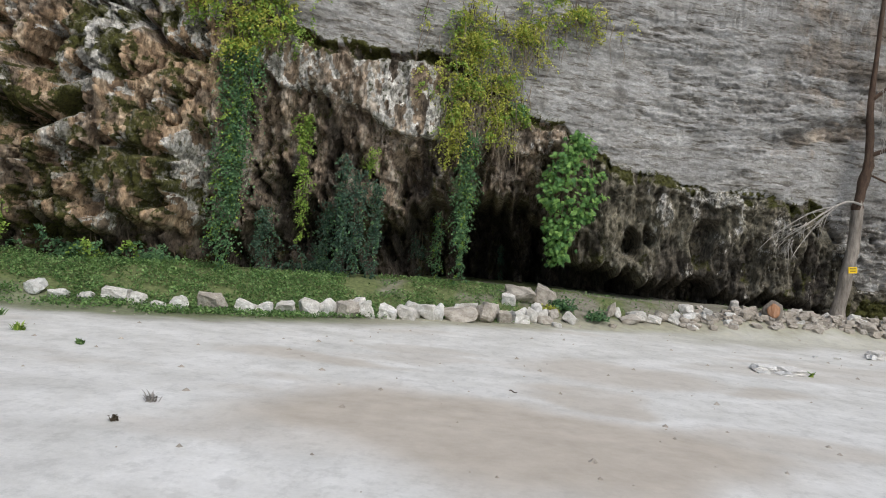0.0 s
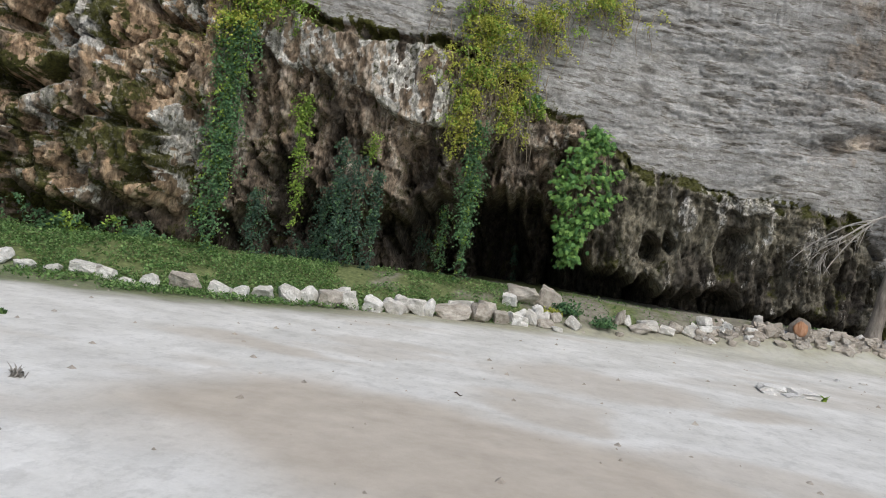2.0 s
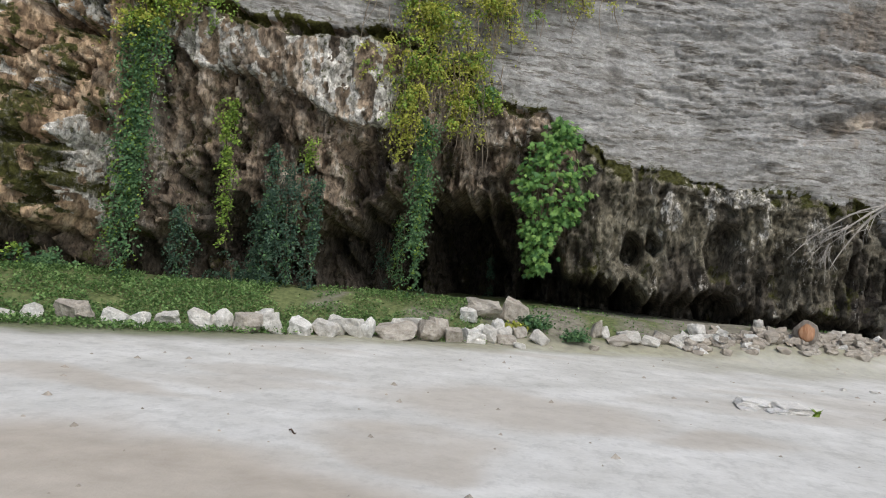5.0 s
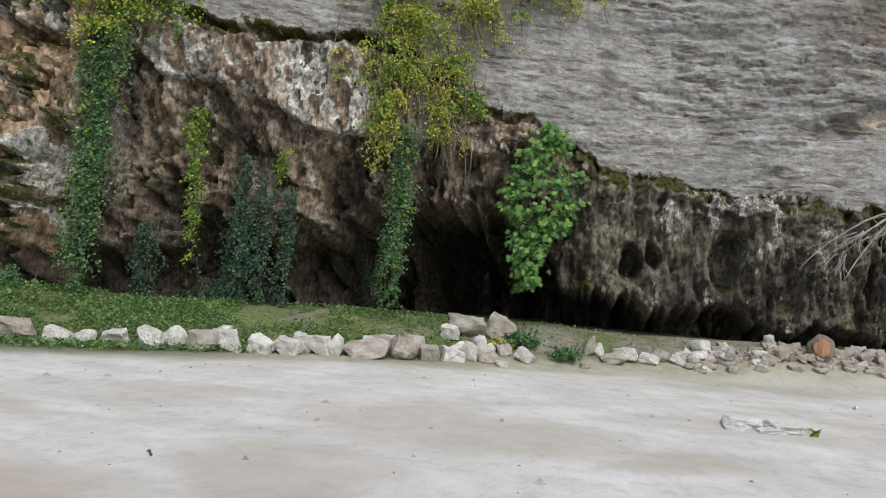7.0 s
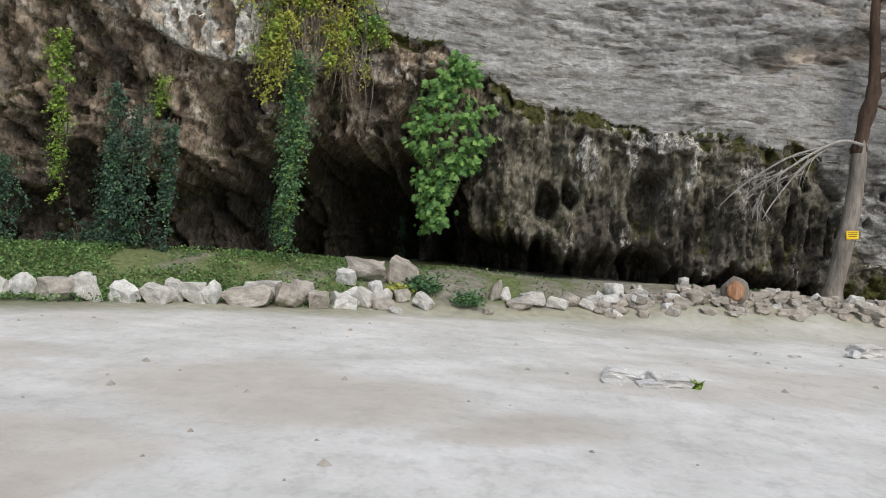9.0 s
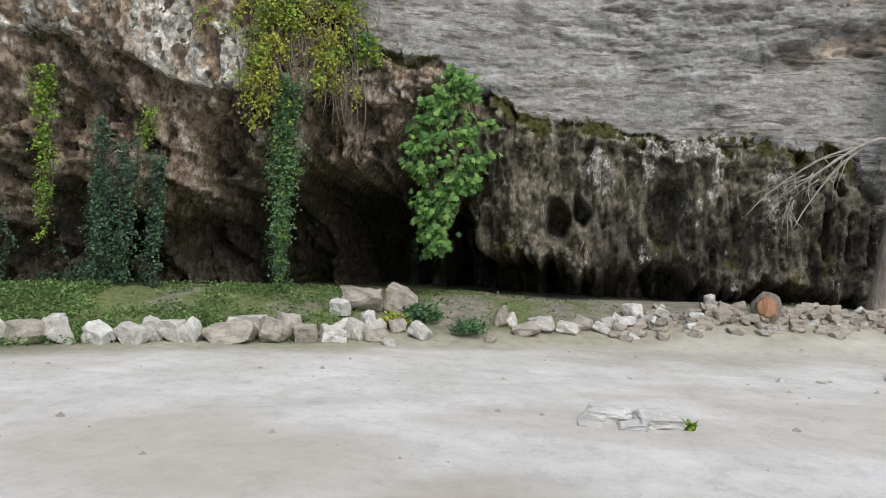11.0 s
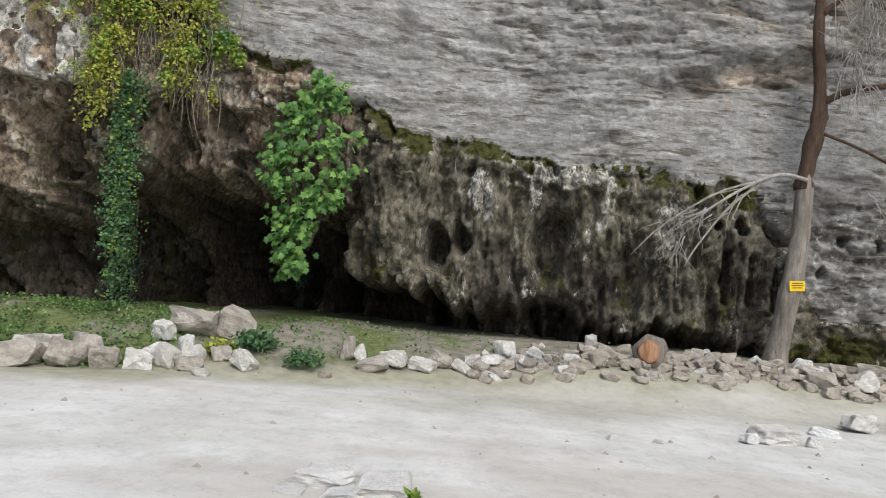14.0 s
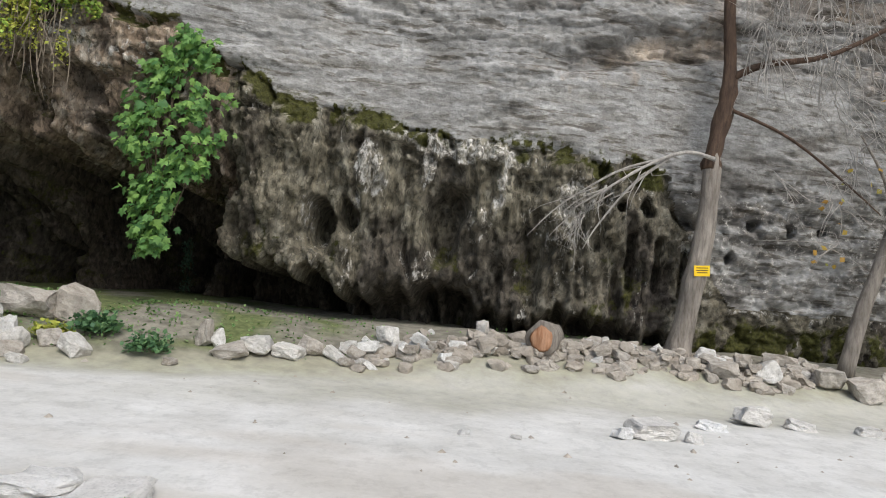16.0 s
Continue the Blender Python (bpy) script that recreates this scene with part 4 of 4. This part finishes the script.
for x, y, w, h, kinds in ((12.9, 25.2, 0.42, 0.42, PALE), (13.9, 25.5, 0.6, 0.42, DULL), (14.5, 25.4, 0.6, 0.42, DULL), (12.1, 25.0, 0.5, 0.3, DULL), (13.3, 25.9, 0.7, 0.3, DULL), (15.2, 26.0, 0.7, 0.4, DULL), (11.9, 25.3, 0.36, 0.4, PALE)):
    stone(x, y, w, h, kinds, "squared brown-grey block near the tree", RUB)
TRACK = "loose stones on the sandy ground"
for x, y, w, h, d in ((6.2, 16.75, 0.5, 0.13, 1.1), (6.62, 16.72, 0.46, 0.12, 1.2), (6.4, 16.5, 0.3, 0.05, 1.2), (6.05, 16.45, 0.22, 0.04, 1.0), (10.3, 20.9, 0.55, 0.22, 0.9), (10.0, 20.6, 0.26, 0.14, 0.8), (10.75, 20.8, 0.2, 0.14, 0.8), (11.2, 21.9, 0.4, 0.12, 0.8), (11.9, 22.6, 0.55, 0.3, 0.7), (12.5, 22.7, 0.4, 0.15, 0.8), 
                      (13.4, 22.9, 0.3, 0.14, 0.8), (13.8, 22.6, 0.35, 0.15, 0.8), (8.4, 19.8, 0.14, 0.06, 0.8), (8.9, 19.9, 0.12, 0.05, 0.8)):
    stone(x, y, w, h, SLABS, "flat pale stone lying in the sand", TRACK, depth=d, tilt=3, sink=0.03)

# pebbles and crumbs
chips = []
for k in range(420):
    x, y = random.uniform(-8, 14), random.uniform(7, 24)
    if y > float(row_y(x)) - 0.3:
        continue
    s = random.choice((0.012, 0.016, 0.02, 0.03, 0.045))
    z = gz_at(x, y)
    v = [(x + s * math.cos(a) * random.uniform(0.7, 1.4), y + s * math.sin(a) * random.uniform(0.7, 1.3), z - 0.005) for a in (0, 1.25, 2.5, 3.8, 5.0)] + [(x, y, z + s * random.uniform(0.5, 0.9))]
    chips.append((v, [(0, 1, 5), (1, 2, 5), (2, 3, 5), (3, 4, 5), (4, 0, 5)]))
tagged(new("gravel", mesh_of("gravel", *join(chips), STONE_DULL, False)), "small dark stone chips scattered over the sand", "gravel", kind="stuff")


def fallen_twig(x, y, length, yaw):
    z = gz_at(x, y) + 0.012
    c, s = math.cos(yaw), math.sin(yaw)
    pts = [(x + c * length * (t - 0.5), y + s * length * (t - 0.5) + 0.008 * math.sin(5 * t), z + 0.01 * math.sin(7 * t)) for t in (0, 0.25, 0.5, 0.75, 1)]
    tagged(new("twig", mesh_of("twig", *tube(pts, [0.006, 0.008, 0.007, 0.006, 0.003], 5), BARK_DARK)), "small dark fallen twig on pale sand", "twig", "twigs on the ground")


for x, y, l, a in ((1.65, 12.3, 0.12, -0.7), (12.6, 19.4, 0.5, 0.9)):
    fallen_twig(x, y, l, a)

# cut log in the rubble
log = new("cut_log")
log.location = (9.2, 24.35, gz_at(9.2, 24.35))
pts = [(0.12, 0.32, 0.26), (0.06, 0.12, 0.27), (0.0, -0.1, 0.27), (-0.02, -0.2, 0.27)]
part("bark", mesh_of("log_bark", *tube(pts, [0.24, 0.26, 0.27, 0.25], 18, 0.22), BARK), log)
v, f = tube([(-0.02, -0.205, 0.27), (-0.022, -0.225, 0.27)], [0.19, 0.16], 18, 0.22)
part("cut_face", mesh_of("log_face", v, f, CUTWOOD), log, "orange-brown cut wood face")
tagged(log, "short cut log with an orange-brown end in rubble", "log")


# ---- trees ----
def twig_spray(start, way, length, n, rng, droop=0.4, radius=0.012):
    out = []
    for k in range(n):
        d = (Vector(way) + Vector((rng.gauss(0, 0.45), rng.gauss(0, 0.3), rng.gauss(-0.1, 0.4)))).normalized()
        l = length * rng.uniform(0.4, 1.0)
        p = Vector(start) + Vector((rng.gauss(0, 0.05), 0, rng.gauss(0, 0.05)))
        pts = [p]
        for i in range(6):
            d = (d + Vector((rng.gauss(0, 0.16), rng.gauss(0, 0.1), rng.gauss(-droop * 0.18, 0.14)))).normalized()
            p = p + d * l / 6
            pts.append(p)
        out.append(tube(pts, [radius * (1 - 0.13 * i) for i in range(7)], 4))
        if k % 2 == 0:
            out.append(tube([pts[3], pts[3] + Vector((rng.gauss(0, 0.15), rng.gauss(0, 0.1), rng.gauss(-0.1, 0.1))), pts[3] + Vector((rng.gauss(0, 0.3), rng.gauss(0, 0.1), rng.gauss(-0.2, 0.15)))], [radius * 0.6, radius * 0.5, radius * 0.25], 4))
    return out


rng = random.Random(8)
ty = 25.55
tree = new("tree")
tree.location = (11.55, ty, gz_at(11.55, ty) - 0.05)
o = Vector(tree.location)


def rel(points):
    return [tuple(Vector(p) - o) for p in points]


low = spline(rel([(11.5, ty, 0.45), (11.54, ty, 0.9), (11.68, ty, 1.9), (11.8, ty, 3.0), (11.82, ty, 3.6), (11.82, ty, 4.1)]), 16)
part("trunk", mesh_of("trunk", *tube(low, [0.34, 0.27, 0.23, 0.205, 0.19, 0.185, 0.18, 0.175, 0.17, 0.17, 0.165, 0.17, 0.16, 0.15, 0.13, 0.1], 16, 0.35), BARK), tree, "pale grey-brown lower trunk")
up = spline(rel([(11.8, ty, 3.8), (11.82, ty, 4.2), (11.93, ty, 4.8), (12.0, ty, 5.3), (11.97, ty, 5.9), (11.91, ty, 6.6), (11.9, ty, 7.4), (12.0, ty, 10.0)]), 22)
part("trunk", mesh_of("trunk_upper", *tube(up, [0.15, 0.17, 0.13, 0.15, 0.125, 0.14, 0.15, 0.13, 0.145, 0.12, 0.115, 0.11, 0.11, 0.105, 0.1, 0.1, 0.095, 0.09, 0.08, 0.07, 0.06, 0.05], 12, 0.6), BARK_DARK), tree, "dark brown ragged upper trunk")
for pts, rad in (([(12.0, ty, 5.4), (12.5, ty - 0.2, 5.62), (13.4, ty - 0.4, 5.75), (14.4, ty - 0.5, 6.3), (15.6, ty - 0.6, 7.0)], 0.07), 
                 ([(11.95, ty, 4.9), (12.9, ty - 0.3, 4.4), (13.8, ty - 0.4, 3.7), (14.4, ty - 0.4, 3.2)], 0.035), ([(11.9, ty, 7.0), (12.9, ty - 0.3, 8.0), (13.6, ty - 0.4, 8.8)], 0.06)):
    q = spline(rel(pts), 12)
    part("branch", mesh_of("branch", *tube(q, [rad * (1 - 0.065 * i) for i in range(12)], 7, 0.2), BARK_DARK), tree, "dark bare side branch")
for pts, rad in (([(11.8, ty - 0.2, 3.95), (11.3, ty - 0.5, 3.98), (10.7, ty - 0.8, 3.7), (10.0, ty - 1.0, 3.2), (9.4, ty - 1.1, 2.75)], 0.04), ([(11.0, ty - 0.6, 3.85), (10.4, ty - 0.8, 3.3), (9.9, ty - 0.9, 2.6), (9.7, ty - 0.9, 2.2)], 0.028),
                 ([(10.9, ty - 0.7, 3.8), (10.2, ty - 0.7, 3.55), (9.3, ty - 0.8, 2.9), (8.8, ty - 0.8, 2.35)], 0.025)):
    q = spline(rel(pts), 12)
    part("branch", mesh_of("pale_branch", *tube(q, [rad * (1 - 0.07 * i) for i in range(12)], 6, 0.2), TWIG_PALE), tree, "bleached drooping dead branch")
tw = []
for p, w, l, n in (((10.0, ty - 1, 3.2), (-1, -0.1, -0.6), 1.2, 9), ((9.6, ty - 1, 2.7), (-0.7, 0, -1), 0.8, 8), ((10.6, ty - 0.8, 3.6), (-0.8, 0, -0.5), 1.0, 6)):
    tw += twig_spray(Vector(p) - o, w, l, n, rng)
part("twig", mesh_of("pale_twigs", *join(tw), TWIG_PALE), tree, "bleached drooping dead twigs")["kind"] = "stuff"
tw = []
for k in range(42):
    p = (rng.uniform(12.1, 14.4), ty - 0.35, rng.uniform(5.6, 8.0))
    tw += twig_spray(Vector(p) - o, (rng.uniform(-0.4, 0.8), -0.1, -0.9), 1.2, 4, rng, 1.3, 0.011)
for k in range(12):
    p = (rng.uniform(12.6, 14.6), ty - 0.4, rng.uniform(3.0, 5.6))
    tw += twig_spray(Vector(p) - o, (0.8, -0.1, -0.5), 1.2, 4, rng, 0.3, 0.009)
part("twig", mesh_of("bare_twigs", *join(tw), TWIG_PALE), tree, "tangled bare grey twigs")["kind"] = "stuff"
tagged(tree, "leaning bare tree with pale lower trunk and dead twigs", "tree")

sign = new("trail_sign")
sign.matrix_world = pose(11.74, ty - 0.2, 2.06, 0, -5, 10)


def plate(w, h, d):
    bm = bmesh.new()
    bmesh.ops.create_cube(bm, size=1)
    bmesh.ops.scale(bm, vec=(w, d, h), verts=bm.verts)
    bmesh.ops.bevel(bm, geom=bm.edges[:], offset=0.003, segments=1, affect="EDGES")
    me = bpy.data.meshes.new("plate")
    bm.to_mesh(me)
    bm.free()
    return me


me = plate(0.27, 0.18, 0.012)
me.materials.append(YELLOW)
part("panel", me, sign)
for z, w in ((0.05, 0.2), (0.01, 0.21), (-0.03, 0.18)):
    me = plate(w, 0.016, 0.006)
    me.materials.append(INK)
    part("print_line", me, sign, "dark line of unreadable print").location = (0, -0.008, z)
tagged(sign, "small yellow notice plate fixed to the tree trunk", "sign")

tree2 = new("tree")
by = 26.4
tree2.location = (14.6, by, gz_at(14.6, by) - 0.05)
o = Vector(tree2.location)
q = spline(rel([(14.55, by, 0.5), (14.75, by, 1.6), (15.1, by, 2.9), (15.5, by, 4.6), (15.6, by, 7.0), (15.4, by, 9.5)]), 18)
part("trunk", mesh_of("second_trunk", *tube(q, [0.16 - 0.007 * i for i in range(18)], 10, 0.25), BARK), tree2)
tw, spots = [], []
for k in range(34):
    p = (rng.uniform(13.8, 17.5), by - rng.uniform(0.3, 1.0), rng.uniform(2.6, 7.5))
    tw += twig_spray(Vector(p) - o, (rng.uniform(-1, 0.4), -0.2, -0.5), 1.3, 5, rng, 0.4, 0.01)
    for c in range(int(rng.uniform(20, 55)) if k % 2 else 6):
        spots.append(tuple(Vector(p) - o + Vector((rng.gauss(0, 0.22), rng.gauss(0, 0.15), rng.gauss(-0.3, 0.16)))))
for pts in ([(15.1, by, 3.0), (14.8, by - 0.5, 3.8), (14.2, by - 0.8, 4.6)], [(15.5, by, 4.6), (16.2, by - 0.5, 5.6), (17.2, by - 0.7, 6.2)], [(15.3, by, 3.7), (16.0, by - 0.5, 4.2), (16.8, by - 0.6, 4.3)]):
    q = spline(rel(pts), 8)
    part("branch", mesh_of("second_branch", *tube(q, [0.05 - 0.005 * i for i in range(8)], 6), BARK), tree2)
part("twig", mesh_of("second_twigs", *join(tw), TWIG_PALE), tree2, "thin bare grey twigs")["kind"] = "stuff"
part("foliage", mesh_of("autumn_leaves", *leaf_cloud(spots, 0.13, 77), AUTUMN, False), tree2, "sparse orange-yellow autumn leaves")["kind"] = "stuff"
tagged(tree2, "slender leaning tree with sparse orange autumn leaves", "tree")


# ---- low plants ----
def tuft(x, y, size, material, label, n=60, leaf=0.05, name="weed_tuft", round_=False):
    rr = random.Random(int(x * 100 + y * 10))
    root = new(name)
    root.location = (x, y, gz_at(x, y))
    if round_:
        spots = []
        for k in range(n):
            d = Vector((rr.gauss(0, 1), rr.gauss(0, 1), abs(rr.gauss(0, 0.8)))).normalized() * size * rr.uniform(0.55, 1.0) * (0.8 + 0.25 * math.sin(k))
            spots.append((d.x, d.y, d.z * 0.85 + 0.02))
        me = mesh_of("shrub_leaves", *leaf_cloud(spots, leaf, 3, flat=1.0), material, False)
    else:
        blades = []
        for k in range(n):
            a, l = rr.uniform(0, 6.283), size * rr.uniform(0.5, 1.0)
            b = Vector((rr.gauss(0, size * 0.2), rr.gauss(0, size * 0.2), 0))
            tip = b + Vector((math.cos(a) * l * 0.7, math.sin(a) * l * 0.7, l * rr.uniform(0.3, 0.9)))
            side = Vector((-math.sin(a), math.cos(a), 0)) * leaf * 0.25
            blades.append(([tuple(b - side), tuple(b + side), tuple((b + tip) / 2 + side + Vector((0, 0, 0.02))), tuple(tip), tuple((b + tip) / 2 - side + Vector((0, 0, 0.02)))], [(0, 1, 2, 4), (4, 2, 3)]))
        me = mesh_of("tuft_blades", *join(blades), material, False)
    part("foliage", me, root)["kind"] = "stuff"
    return tagged(root, label, "plant", "weeds on the ground")


tuft(-1.65, 10.1, 0.13, TWIG_PALE, "small dry grey weed tuft growing in sand", 34, 0.03)
tuft(-1.62, 9.4, 0.07, STEM, "small dark dry weed tuft growing in sand", 20, 0.03)
tuft(-3.7, 12.55, 0.1, GRASS_LEAF, "small green weed tuft growing in sand", 40)
tuft(-4.85, 13.1, 0.16, IVY_GREEN, "small green weed tuft growing in sand", 50)
tuft(6.88, 16.55, 0.13, IVY_GREEN, "bright green weed beside the flat stones", 40, 0.08)
tuft(-5.9, 14.2, 0.14, GRASS_LEAF, "small green weed tuft growing in sand", 40)
tuft(3.2, 22.0, 0.4, IVY_DARK, "small green shrub among the edging stones", 420, 0.1, "small_shrub", True)
tuft(2.85, 21.6, 0.27, IVY_LIGHT, "small yellow-green shrub among the edging stones", 200, 0.1, "small_shrub", True)
tuft(4.05, 21.85, 0.36, IVY_DARK, "low round green shrub among the edging stones", 420, 0.08, "small_shrub", True)

cover = []
rr = np.random.RandomState(12)
cx, cy = rr.uniform(-13, 11, 420000), rr.uniform(14, 28, 420000)
cs = cy - row_y(cx)
lush = 1 - smooth(-1.5, 4.5, cx)
dens = smooth(-0.3, 0.4, cs + 0.8 * (1 - smooth(-3, 0, cx))) * (0.07 + 0.93 * lush) * smooth(-0.55, 0.25, fbm(cx * 1.2, cy * 1.2, 301, 4) + 0.25 * lush) * (1 - smooth(-0.2, 0.8, cy - wall_y(cx)))
keep = rr.uniform(0, 1, len(cx)) < dens
cx, cy = cx[keep], cy[keep]
cz = ground_z(cx, cy) + rr.uniform(0.0, 0.10, len(cx)) * (0.4 + 0.6 * (1 - smooth(-1.0, 6.0, cx)))
tagged(new("ground_cover", mesh_of("ground_cover", *leaf_cloud(np.stack([cx, cy, cz], -1), 0.058, 13, flat=1.0), GRASS_LEAF, False)),
       "low green weeds and grass covering the bank", "grass", kind="stuff")
